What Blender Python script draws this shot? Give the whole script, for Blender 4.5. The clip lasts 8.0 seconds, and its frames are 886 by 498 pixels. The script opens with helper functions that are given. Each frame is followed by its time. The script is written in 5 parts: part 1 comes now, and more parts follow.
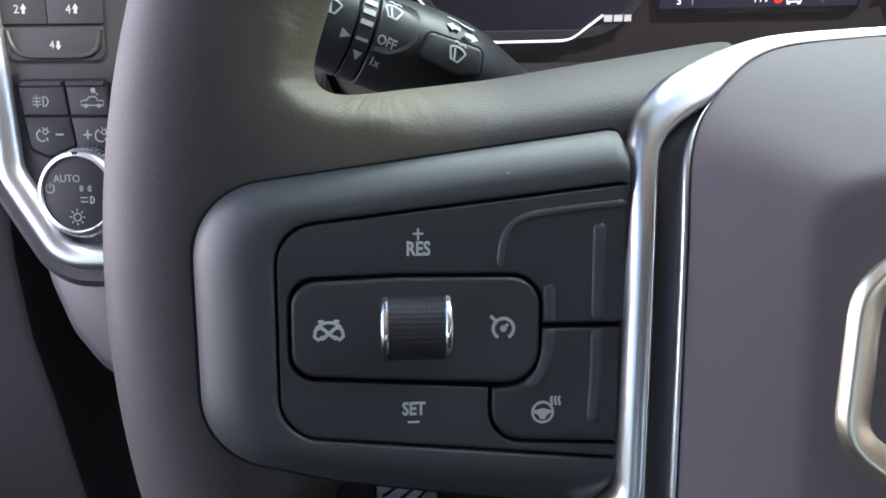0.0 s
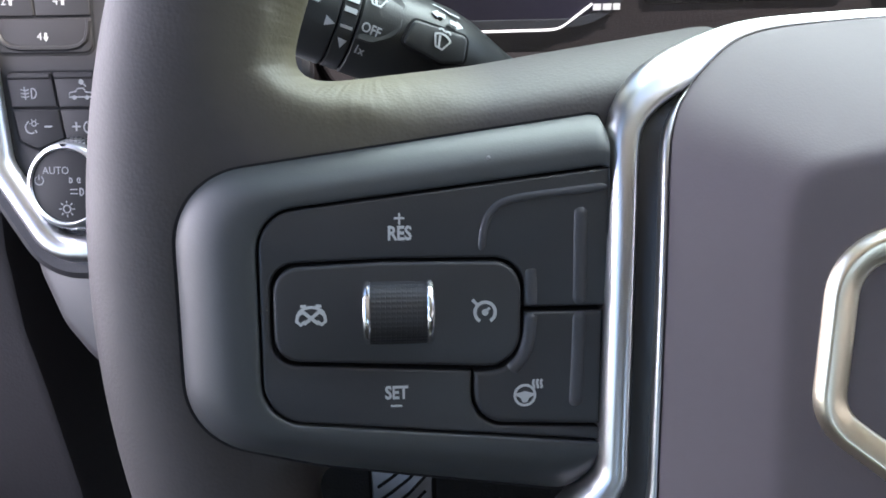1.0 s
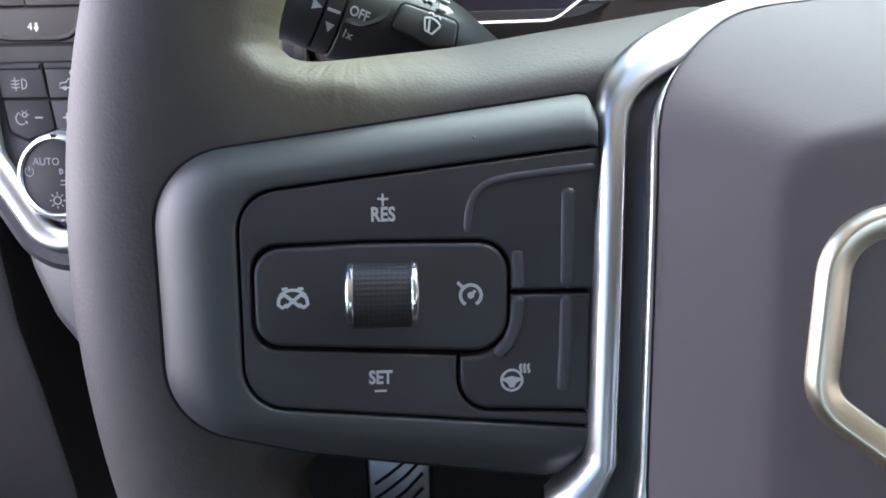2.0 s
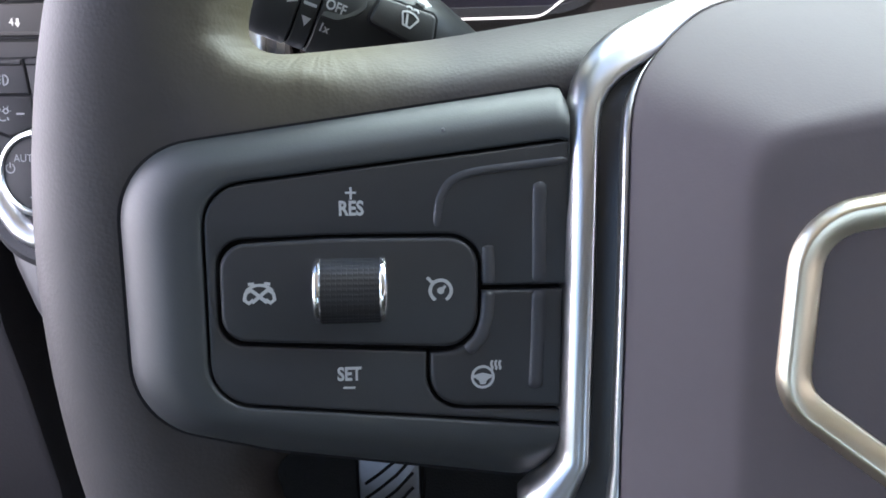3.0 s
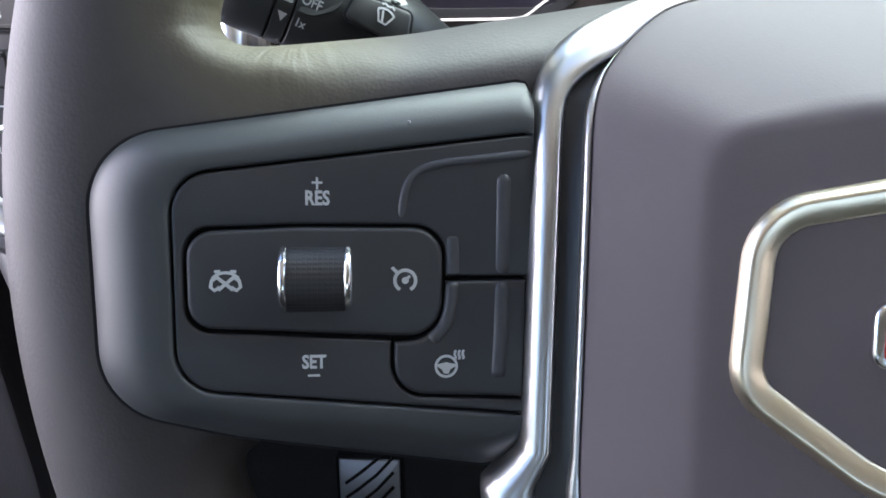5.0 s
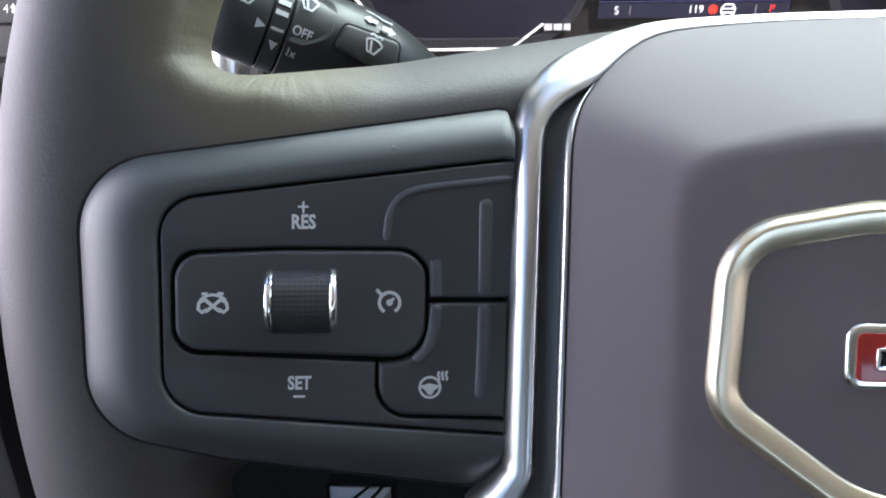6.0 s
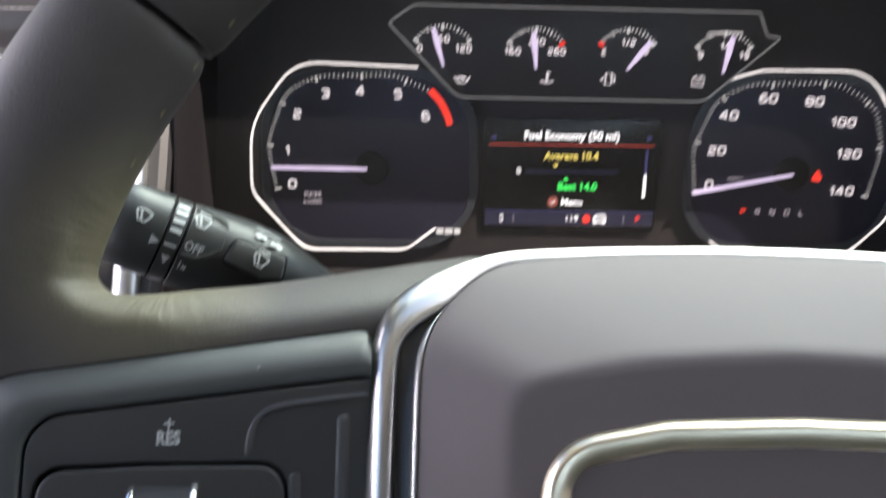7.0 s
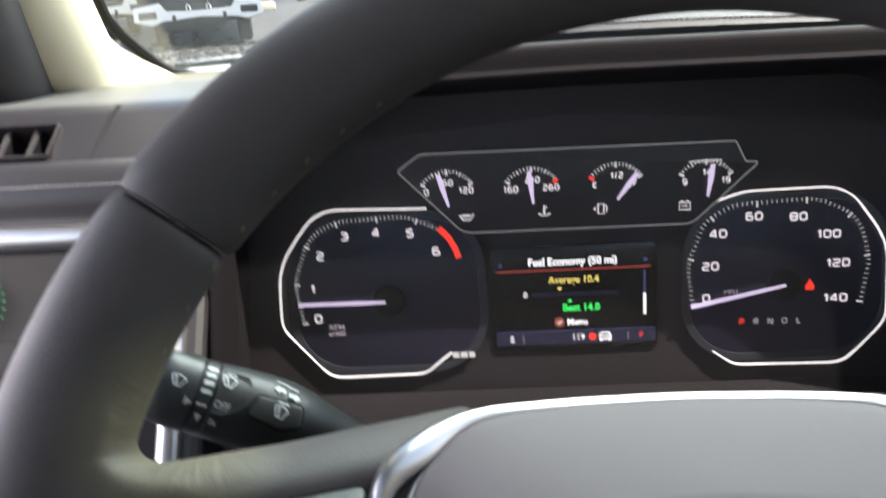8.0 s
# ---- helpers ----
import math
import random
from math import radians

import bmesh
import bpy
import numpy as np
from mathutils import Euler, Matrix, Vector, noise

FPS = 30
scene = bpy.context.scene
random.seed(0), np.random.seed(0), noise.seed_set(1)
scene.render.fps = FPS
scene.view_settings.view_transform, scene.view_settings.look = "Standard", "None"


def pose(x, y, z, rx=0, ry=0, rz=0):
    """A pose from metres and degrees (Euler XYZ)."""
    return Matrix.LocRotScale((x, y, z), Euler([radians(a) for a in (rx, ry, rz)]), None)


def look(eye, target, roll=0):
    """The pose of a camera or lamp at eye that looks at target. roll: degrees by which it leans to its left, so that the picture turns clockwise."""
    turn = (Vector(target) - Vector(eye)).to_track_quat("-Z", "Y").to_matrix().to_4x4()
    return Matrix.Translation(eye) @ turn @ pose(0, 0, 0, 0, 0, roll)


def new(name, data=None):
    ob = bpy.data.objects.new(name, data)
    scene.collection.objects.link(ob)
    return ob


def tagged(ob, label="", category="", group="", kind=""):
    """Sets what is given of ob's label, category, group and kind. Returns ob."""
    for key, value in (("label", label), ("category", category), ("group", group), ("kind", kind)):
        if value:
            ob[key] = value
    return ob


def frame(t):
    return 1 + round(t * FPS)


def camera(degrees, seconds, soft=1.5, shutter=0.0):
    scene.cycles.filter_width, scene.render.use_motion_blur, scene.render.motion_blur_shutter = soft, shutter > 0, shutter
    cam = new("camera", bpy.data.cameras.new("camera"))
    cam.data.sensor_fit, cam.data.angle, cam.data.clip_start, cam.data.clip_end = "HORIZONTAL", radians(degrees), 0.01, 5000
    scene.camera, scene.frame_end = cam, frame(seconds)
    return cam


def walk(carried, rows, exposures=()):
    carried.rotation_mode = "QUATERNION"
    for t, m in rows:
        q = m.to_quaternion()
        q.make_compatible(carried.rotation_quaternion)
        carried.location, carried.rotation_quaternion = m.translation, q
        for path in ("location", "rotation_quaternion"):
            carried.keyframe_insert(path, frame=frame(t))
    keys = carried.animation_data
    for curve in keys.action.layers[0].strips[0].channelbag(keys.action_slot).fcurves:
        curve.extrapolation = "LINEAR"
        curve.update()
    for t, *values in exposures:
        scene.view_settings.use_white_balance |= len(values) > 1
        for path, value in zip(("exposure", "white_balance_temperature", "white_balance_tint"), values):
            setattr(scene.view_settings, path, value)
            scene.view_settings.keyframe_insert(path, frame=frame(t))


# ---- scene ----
# ---- camera and its walk ----
# Frames of reference, in metres. WHEEL: x right, y along the steering column, z up in the wheel's plane.
TILT = 37.0
WHEEL = pose(0, 0, 1.42, -TILT, 0, 0)
PACK = WHEEL @ pose(-0.1373, 0.0134, -0.0060, 0, 0, 11.3)
PATH = [
    (0, (-0.00855, -0.15987, 0.03494), (0.02666, 0.23603, -0.01002), 0.08),
    (0.5, (-0.00855, -0.16113, 0.03506), (0.02698, 0.23453, -0.01169), -0.13),
    (1, (-0.00522, -0.16106, 0.03301), (0.03125, 0.23436, -0.01513), -0.30),
    (1.5, (-0.00356, -0.16016, 0.03050), (0.03178, 0.23537, -0.01753), -0.37),
    (3, (0.00469, -0.15695, 0.02729), (0.04114, 0.23849, -0.02064), -0.33),
    (3.5, (0.00611, -0.16077, 0.02793), (0.04339, 0.23542, -0.01266), 0.33),
    (4, (0.00761, -0.15875, 0.02586), (0.04777, 0.23665, -0.01938), 0.52),
    (4.5, (0.00842, -0.15851, 0.02507), (0.04984, 0.23627, -0.02427), 0.57),
    (5.8, (0.01140, -0.16332, 0.02451), (0.05372, 0.23288, -0.01064), 0.36),
    (6, (0.01156, -0.16414, 0.02413), (0.05623, 0.23212, -0.00717), 0.53),
    (6.2, (0.01117, -0.16989, 0.02586), (0.06129, 0.22655, 0.00784), 0.84),
    (6.4, (0.01161, -0.17284, 0.02746), (0.07327, 0.22233, 0.03369), 1.21),
    (6.5, (0.01203, -0.17532, 0.02816), (0.08100, 0.21788, 0.05339), 1.16),
    (6.6, (0.01354, -0.17548, 0.02887), (0.08378, 0.21723, 0.05797), 1.10),
    (6.8, (0.01906, -0.17631, 0.03146), (0.09488, 0.21438, 0.07156), 0.93),
    (7, (0.02398, -0.18492, 0.03416), (0.10505, 0.20233, 0.09303), 0.65),
    (7.2, (0.02822, -0.19380, 0.03494), (0.11156, 0.18873, 0.11694), 0.74),
    (7.4, (0.03531, -0.20068, 0.03683), (0.11564, 0.18035, 0.12828), 0.70),
    (7.5, (0.03672, -0.20376, 0.03894), (0.11487, 0.17657, 0.13510), 0.43),
    (7.6, (0.03667, -0.20768, 0.04080), (0.10961, 0.17301, 0.13956), 0.06),
    (7.8, (0.03763, -0.21512, 0.04506), (0.10244, 0.16801, 0.13999), -0.38),
    (8, (0.03714, -0.22589, 0.05149), (0.09220, 0.15703, 0.15318), -1.84),
]
cam = camera(60.0, 8.0, soft=1.7, shutter=0.5)
walk(cam, [(t, PACK @ look(eye, target, roll)) for t, eye, target, roll in PATH],
     [(0.0, 1.74, 6400, 13), (0.5, 2.0, 6400, 13), (1.5, 2.06, 6400, 13), (6.0, 2.07, 6450, 13), (6.8, 1.84, 6900, 13), (7.5, 1.7, 7050, 13), (8.0, 1.6, 6750, 12)])

# ---- world, sun, exposure ----
world = bpy.data.worlds.new("daylight")
scene.world = world
world.use_nodes = True
wn = world.node_tree
sky = wn.nodes.new("ShaderNodeTexSky")
sky.sky_type, sky.sun_disc = "NISHITA", False
SUN_EL, SUN_AZ = 60.0, 100.0      # degrees above the horizon, clockwise from straight ahead
sky.sun_elevation, sky.sun_rotation = radians(SUN_EL), radians(SUN_AZ)
wn.links.new(sky.outputs[0], wn.nodes["Background"].inputs[0])
wn.nodes["Background"].inputs[1].default_value = 0.15
sun_data = bpy.data.lights.new("sun", "SUN")
sun_data.energy, sun_data.angle, sun_data.color = 3.8, radians(0.6), (1.0, 0.94, 0.84)
sun_lamp = new("sun", sun_data)
sun_way = Vector((math.sin(radians(SUN_AZ)) * math.cos(radians(SUN_EL)), math.cos(radians(SUN_AZ)) * math.cos(radians(SUN_EL)), math.sin(radians(SUN_EL))))
sun_lamp.matrix_world = look(sun_way * 20, (0, 0, 0))
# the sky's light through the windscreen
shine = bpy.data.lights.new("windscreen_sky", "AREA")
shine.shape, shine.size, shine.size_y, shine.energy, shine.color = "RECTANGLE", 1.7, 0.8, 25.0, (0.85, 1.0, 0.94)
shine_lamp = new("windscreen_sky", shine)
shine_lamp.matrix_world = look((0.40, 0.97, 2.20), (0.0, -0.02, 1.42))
# and through the driver's side window
glow = bpy.data.lights.new("window_sky", "AREA")
glow.shape, glow.size, glow.size_y, glow.energy, glow.color = "RECTANGLE", 0.62, 0.34, 1.85, (0.98, 0.91, 1.02)
glow_lamp = new("window_sky", glow)
glow_lamp.matrix_world = look((-0.68, 0.03, 1.48), (0.0, -0.36, 1.43))

# added fill lamp within the closed far side, for the airbag's front
far_glow = bpy.data.lights.new("cabin_fill", "AREA")
far_glow.shape, far_glow.size, far_glow.size_y, far_glow.energy, far_glow.color = "RECTANGLE", 1.0, 0.4, 0.4, (0.98, 0.94, 0.96)
far_glow_lamp = new("cabin_fill", far_glow)
far_glow_lamp.matrix_world = look((1.40, -0.55, 1.74), (0.0, -0.1, 1.40))


# ---- materials ----
def material(name, colour, rough=0.5, metal=0.0, vary=0.12, grain=0.0, grain_size=0.0008, blotch=0.03, spec=0.5, coat=0.0, second=None):
    """A surface with blotches and grain at real size: vary is the share by which the colour changes, grain the bump's strength."""
    m = bpy.data.materials.new(name)
    m.use_nodes = True
    t = m.node_tree
    b = t.nodes["Principled BSDF"]
    b.inputs["Metallic"].default_value = metal
    b.inputs["Specular IOR Level"].default_value = spec
    b.inputs["Coat Weight"].default_value = coat
    where = t.nodes.new("ShaderNodeTexCoord")
    large = t.nodes.new("ShaderNodeTexNoise")
    large.inputs["Scale"].default_value, large.inputs["Detail"].default_value = 1 / blotch, 5
    fine = t.nodes.new("ShaderNodeTexNoise")
    fine.inputs["Scale"].default_value, fine.inputs["Detail"].default_value = 1 / (grain_size * 4), 3
    for n in (large, fine):
        t.links.new(where.outputs["Object"], n.inputs["Vector"])
    mix = t.nodes.new("ShaderNodeMix")
    mix.data_type = "RGBA"
    lo = [c * (1 - vary) for c in colour]
    hi = [min(1, c * (1 + vary)) for c in (second or colour)]
    mix.inputs["A"].default_value, mix.inputs["B"].default_value = (*lo, 1), (*hi, 1)
    add = t.nodes.new("ShaderNodeMath")
    add.operation = "MULTIPLY_ADD"
    add.inputs[1].default_value, add.inputs[2].default_value = 0.35, 0.0
    t.links.new(fine.outputs["Fac"], add.inputs[0])
    both = t.nodes.new("ShaderNodeMath")
    both.operation = "MULTIPLY_ADD"
    both.inputs[1].default_value = 0.65
    t.links.new(large.outputs["Fac"], both.inputs[0])
    t.links.new(add.outputs[0], both.inputs[2])
    t.links.new(both.outputs[0], mix.inputs["Factor"])
    t.links.new(mix.outputs["Result"], b.inputs["Base Color"])
    ro = t.nodes.new("ShaderNodeMapRange")
    ro.inputs["To Min"].default_value, ro.inputs["To Max"].default_value = max(0.02, rough * (1 - 0.6 * vary)), min(1, rough * (1 + 0.6 * vary))
    t.links.new(large.outputs["Fac"], ro.inputs["Value"])
    t.links.new(ro.outputs[0], b.inputs["Roughness"])
    if grain:
        cells = t.nodes.new("ShaderNodeTexVoronoi")
        cells.inputs["Scale"].default_value = 1 / grain_size
        t.links.new(where.outputs["Object"], cells.inputs["Vector"])
        bump = t.nodes.new("ShaderNodeBump")
        bump.inputs["Strength"].default_value, bump.inputs["Distance"].default_value = grain, grain_size * 0.5
        t.links.new(cells.outputs["Distance"], bump.inputs["Height"])
        t.links.new(bump.outputs[0], b.inputs["Normal"])
    return m


def glowing(name, colour, strength):
    m = bpy.data.materials.new(name)
    m.use_nodes = True
    b = m.node_tree.nodes["Principled BSDF"]
    b.inputs["Base Color"].default_value = (*[c * 0.25 for c in colour], 1)
    b.inputs["Emission Color"].default_value = (*colour, 1)
    b.inputs["Emission Strength"].default_value = strength * 0.38
    b.inputs["Roughness"].default_value = 0.5
    return m


def clear(name, tint=(1, 1, 1), rough=0.0, least=0.05):
    m = bpy.data.materials.new(name)
    m.use_nodes = True
    t = m.node_tree
    out = t.nodes["Material Output"]
    t.nodes.remove(t.nodes["Principled BSDF"])
    see = t.nodes.new("ShaderNodeBsdfTransparent")
    see.inputs[0].default_value = (*tint, 1)
    gloss = t.nodes.new("ShaderNodeBsdfGlossy")
    gloss.inputs["Roughness"].default_value = rough
    facing = t.nodes.new("ShaderNodeLayerWeight")
    facing.inputs["Blend"].default_value = 0.5
    power = t.nodes.new("ShaderNodeMath")
    power.operation = "POWER"
    power.inputs[1].default_value = 5.0
    t.links.new(facing.outputs["Facing"], power.inputs[0])
    share = t.nodes.new("ShaderNodeMapRange")
    share.inputs["To Min"].default_value, share.inputs["To Max"].default_value = least, 1.0 if least > 0.02 else 0.2
    t.links.new(power.outputs[0], share.inputs["Value"])
    mix = t.nodes.new("ShaderNodeMixShader")
    t.links.new(share.outputs[0], mix.inputs[0])
    t.links.new(see.outputs[0], mix.inputs[1])
    t.links.new(gloss.outputs[0], mix.inputs[2])
    t.links.new(mix.outputs[0], out.inputs["Surface"])
    return m


def creased(m, at, tilt):
    """Adds creases that run out from the point where the rim's leather is folded into the spoke, and paints the fold's
    lit olive sheen into its colour.
    """
    t = m.node_tree
    b = t.nodes["Principled BSDF"]
    where = t.nodes.new("ShaderNodeTexCoord")
    off = t.nodes.new("ShaderNodeVectorMath")
    off.operation = "SUBTRACT"
    off.inputs[1].default_value = at
    turn = t.nodes.new("ShaderNodeVectorRotate")
    turn.rotation_type = "X_AXIS"
    turn.inputs["Angle"].default_value = tilt
    xyz = t.nodes.new("ShaderNodeSeparateXYZ")
    t.links.new(where.outputs["Object"], off.inputs[0])
    t.links.new(off.outputs[0], turn.inputs["Vector"])
    t.links.new(turn.outputs[0], xyz.inputs[0])
    angle = t.nodes.new("ShaderNodeMath")
    angle.operation = "ARCTAN2"
    t.links.new(xyz.outputs["Z"], angle.inputs[0])
    t.links.new(xyz.outputs["X"], angle.inputs[1])
    far = t.nodes.new("ShaderNodeVectorMath")
    far.operation = "LENGTH"
    t.links.new(turn.outputs[0], far.inputs[0])
    spread = t.nodes.new("ShaderNodeCombineXYZ")
    reach = t.nodes.new("ShaderNodeMath")
    reach.operation = "MULTIPLY"
    reach.inputs[1].default_value = 14.0
    t.links.new(far.outputs["Value"], reach.inputs[0])
    t.links.new(angle.outputs[0], spread.inputs[0])
    t.links.new(reach.outputs[0], spread.inputs[1])
    folds = t.nodes.new("ShaderNodeTexNoise")
    folds.inputs["Scale"].default_value, folds.inputs["Detail"].default_value = 5.5, 1
    t.links.new(spread.outputs[0], folds.inputs["Vector"])
    fade = t.nodes.new("ShaderNodeMapRange")
    fade.inputs["From Min"].default_value, fade.inputs["From Max"].default_value = 0.010, 0.036
    fade.inputs["To Min"].default_value, fade.inputs["To Max"].default_value = 1.0, 0.0
    t.links.new(far.outputs["Value"], fade.inputs["Value"])
    bump = t.nodes.new("ShaderNodeBump")
    bump.inputs["Distance"].default_value = 0.0005
    t.links.new(fade.outputs[0], bump.inputs["Strength"])
    t.links.new(folds.outputs["Fac"], bump.inputs["Height"])
    old = b.inputs["Normal"].links[0].from_socket
    t.links.new(old, bump.inputs["Normal"])
    t.links.new(bump.outputs[0], b.inputs["Normal"])
    # pale olive for the windscreen light that falls on the fold
    lightened = t.nodes.new("ShaderNodeMath")
    lightened.operation = "MULTIPLY"
    t.links.new(fade.outputs[0], lightened.inputs[0])
    lightened.inputs[1].default_value = 0.66
    mix = t.nodes.new("ShaderNodeMix")
    mix.data_type = "RGBA"
    mix.inputs["B"].default_value = (0.16, 0.14, 0.08, 1)
    t.links.new(b.inputs["Base Color"].links[0].from_socket, mix.inputs["A"])
    t.links.new(lightened.outputs[0], mix.inputs["Factor"])
    t.links.new(mix.outputs["Result"], b.inputs["Base Color"])


HUB_AT = WHEEL @ Vector((0, 0.06, 0))
LEATHER = material("dark leather", (0.044, 0.040, 0.041), 0.57, vary=0.20, spec=0.42, grain=0.12, grain_size=0.0009, blotch=0.02, second=(0.052, 0.046, 0.045))
creased(LEATHER, WHEEL @ Vector((-0.1495, 0.027, 0.0535)) - HUB_AT, radians(TILT))
AIRBAG = material("grained airbag cover", (0.132, 0.114, 0.121), 0.60, spec=0.22, vary=0.08, grain=0.05, grain_size=0.0006, blotch=0.05)
BEZEL = material("satin dark trim", (0.042, 0.046, 0.049), 0.50, vary=0.08, spec=0.5, grain=0.05, grain_size=0.0006, blotch=0.05)
BUTTON = material("matt black button", (0.029, 0.030, 0.033), 0.46, vary=0.1, grain=0.06, grain_size=0.0005, blotch=0.02)
# lighter than the button itself, for the moulded ridges
BUTTON_EDGE = material("lightened button edge", (0.052, 0.053, 0.060), 0.42, vary=0.1, blotch=0.02)
GAP = material("gap black", (0.016, 0.016, 0.018), 0.8, spec=0.15)
HOODFACE = material("matt black hood vinyl", (0.0130, 0.0115, 0.0135), 0.75, vary=0.15, grain=0.08, grain_size=0.0012, spec=0.1)
BOLSTER = material("smooth grey lower dash", (0.075, 0.070, 0.072), 0.42, vary=0.05, grain=0.04, grain_size=0.0008, blotch=0.05)
SURROUND = material("dark grained surround", (0.03, 0.029, 0.032), 0.5, vary=0.1, grain=0.12, grain_size=0.0012)
CHROME = material("satin chrome", (0.58, 0.575, 0.57), 0.30, 1.0, vary=0.05, blotch=0.03)
SATIN = material("brushed satin chrome", (0.78, 0.78, 0.79), 0.34, 1.0, vary=0.05, blotch=0.03)
# warm tint stands for the gold reflections in plain chrome
BADGE = material("warm-tinted chrome", (0.95, 0.85, 0.66), 0.32, 1.0, vary=0.05, blotch=0.02)
BRIGHT = material("polished chrome", (0.86, 0.86, 0.85), 0.14, 1.0, vary=0.03, blotch=0.03)
ROLLER = material("ribbed black roller", (0.024, 0.024, 0.026), 0.36, vary=0.1)
PRINT = material("white print", (0.49, 0.51, 0.52), 0.55, vary=0.06, blotch=0.004)
PRINT_DIM = material("grey print", (0.30, 0.30, 0.31), 0.6, vary=0.06, blotch=0.004)
RED = material("red enamel", (0.30, 0.018, 0.014), 0.25, vary=0.06, coat=0.6)
STALK = material("stalk plastic", (0.032, 0.035, 0.036), 0.38, vary=0.1, grain=0.08, grain_size=0.0006, blotch=0.03)
DASH_SOFT = material("soft grained dash pad", (0.026, 0.025, 0.029), 0.34, spec=0.55, vary=0.08, grain=0.08, grain_size=0.0014, blotch=0.08)
# cream sheen stands for windscreen glare on the dash top
sheen = DASH_SOFT.node_tree.nodes["Principled BSDF"].inputs
sheen["Sheen Weight"].default_value, sheen["Sheen Roughness"].default_value, sheen["Sheen Tint"].default_value = 1.0, 0.17, (1.0, 0.96, 0.84, 1)
PANEL = material("satin panel", (0.020, 0.019, 0.020), 0.5, spec=0.3, vary=0.08, grain=0.1, grain_size=0.0006)
KEY = material("panel key", (0.018, 0.017, 0.018), 0.5, spec=0.3, vary=0.1, grain=0.08, grain_size=0.0005, blotch=0.012)
HOUSING = material("black cluster housing", (0.028, 0.0235, 0.0265), 0.55, spec=0.3, vary=0.12, grain=0.2, grain_size=0.0012)
DIAL = material("dial face", (0.016, 0.0145, 0.032), 0.4, vary=0.1)
SUBDIAL = material("small dial face", (0.024, 0.0205, 0.023), 0.4, vary=0.1)
RINGDARK = material("dark dial ring", (0.03, 0.033, 0.042), 0.3)
SCREEN = material("screen glass", (0.003, 0.003, 0.004), 0.25)
NUM = glowing("dial numerals", (0.85, 0.80, 0.86), 0.8)
TICK = glowing("dial ticks", (0.85, 0.84, 0.86), 0.55)
REDLIT = glowing("red lit", (1.0, 0.05, 0.03), 0.85)
NEEDLE = glowing("lit needle", (0.70, 0.60, 0.86), 0.85)
LITWHITE = glowing("screen white", (0.9, 0.9, 0.95), 1.4)
LITYELLOW = glowing("screen yellow", (0.85, 0.68, 0.16), 1.0)
LITGREEN = glowing("screen green", (0.03, 0.88, 0.14), 1.15)
LITBLUE = glowing("screen blue", (0.10, 0.10, 0.32), 0.35)
LITGREY = glowing("screen dim", (0.40, 0.36, 0.42), 0.7)
LITRING = glowing("lit dial ring", (0.90, 0.87, 0.89), 1.0)
PILLAR = material("cream pillar trim", (0.52, 0.475, 0.35), 0.75, vary=0.05, grain=0.06, grain_size=0.0014)
HEADLINER = material("cream headliner", (0.46, 0.43, 0.36), 0.9, vary=0.08, grain=0.2, grain_size=0.002)
RUBBER = material("black rubber", (0.007, 0.007, 0.007), 0.7, spec=0.12)
HOODPAD = material("dark hood pad", (0.030, 0.034, 0.040), 0.5, vary=0.1, grain=0.14, grain_size=0.0014, spec=0.5)
CARPET = material("dark carpet", (0.012, 0.012, 0.012), 0.95, vary=0.3, grain=0.6, grain_size=0.003)
STEEL = material("brushed pedal steel", (0.42, 0.43, 0.46), 0.35, 0.9, vary=0.15, blotch=0.006)
OLIVE = material("olive thread", (0.20, 0.175, 0.11), 0.8)
THREAD = material("grey thread", (0.20, 0.20, 0.215), 0.8)
DOOR = material("dark door card", (0.036, 0.034, 0.036), 0.6, vary=0.1, spec=0.25, grain=0.1, grain_size=0.0016)
SEAT = material("dark seat leather", (0.05, 0.047, 0.043), 0.5, vary=0.1, grain=0.2)
GLASS = clear("window glass", (0.93, 0.95, 0.94))


def hazy(m, low, high, scale, shader="ShaderNodeBsdfTranslucent"):
    """Lays a thin uneven pale film on a clear pane: dirt on the windscreen, painted haze on the cluster lens."""
    gt = m.node_tree
    film_noise = gt.nodes.new("ShaderNodeTexNoise")
    film_noise.inputs["Scale"].default_value, film_noise.inputs["Detail"].default_value = scale, 6
    film_share = gt.nodes.new("ShaderNodeMapRange")
    film_share.inputs["From Min"].default_value, film_share.inputs["From Max"].default_value = 0.35, 0.75
    film_share.inputs["To Min"].default_value, film_share.inputs["To Max"].default_value = low, high
    film_place = gt.nodes.new("ShaderNodeTexCoord")
    gt.links.new(film_place.outputs["Object"], film_noise.inputs["Vector"])
    gt.links.new(film_noise.outputs["Fac"], film_share.inputs["Value"])
    speck = gt.nodes.new(shader)
    speck.inputs[0].default_value = (0.8, 0.82, 0.8, 1)
    film = gt.nodes.new("ShaderNodeMixShader")
    gt.links.new(film_share.outputs[0], film.inputs[0])
    gt.links.new(gt.nodes["Material Output"].inputs["Surface"].links[0].from_socket, film.inputs[1])
    gt.links.new(speck.outputs[0], film.inputs[2])
    gt.links.new(film.outputs[0], gt.nodes["Material Output"].inputs["Surface"])


hazy(GLASS, 0.005, 0.038, 18.0)
LENS = clear("cluster lens", (0.97, 0.97, 0.97), 0.35, 0.004)
# pale film lifts the cluster's blacks like veiling haze
hazy(LENS, 0.004, 0.007, 20.0, "ShaderNodeBsdfDiffuse")
PAINT = material("white car paint", (0.80, 0.80, 0.79), 0.25, vary=0.03, coat=0.8, blotch=0.4)
DARKCAR = material("dark grille", (0.014, 0.014, 0.016), 0.6, vary=0.2, spec=0.2, blotch=0.1)
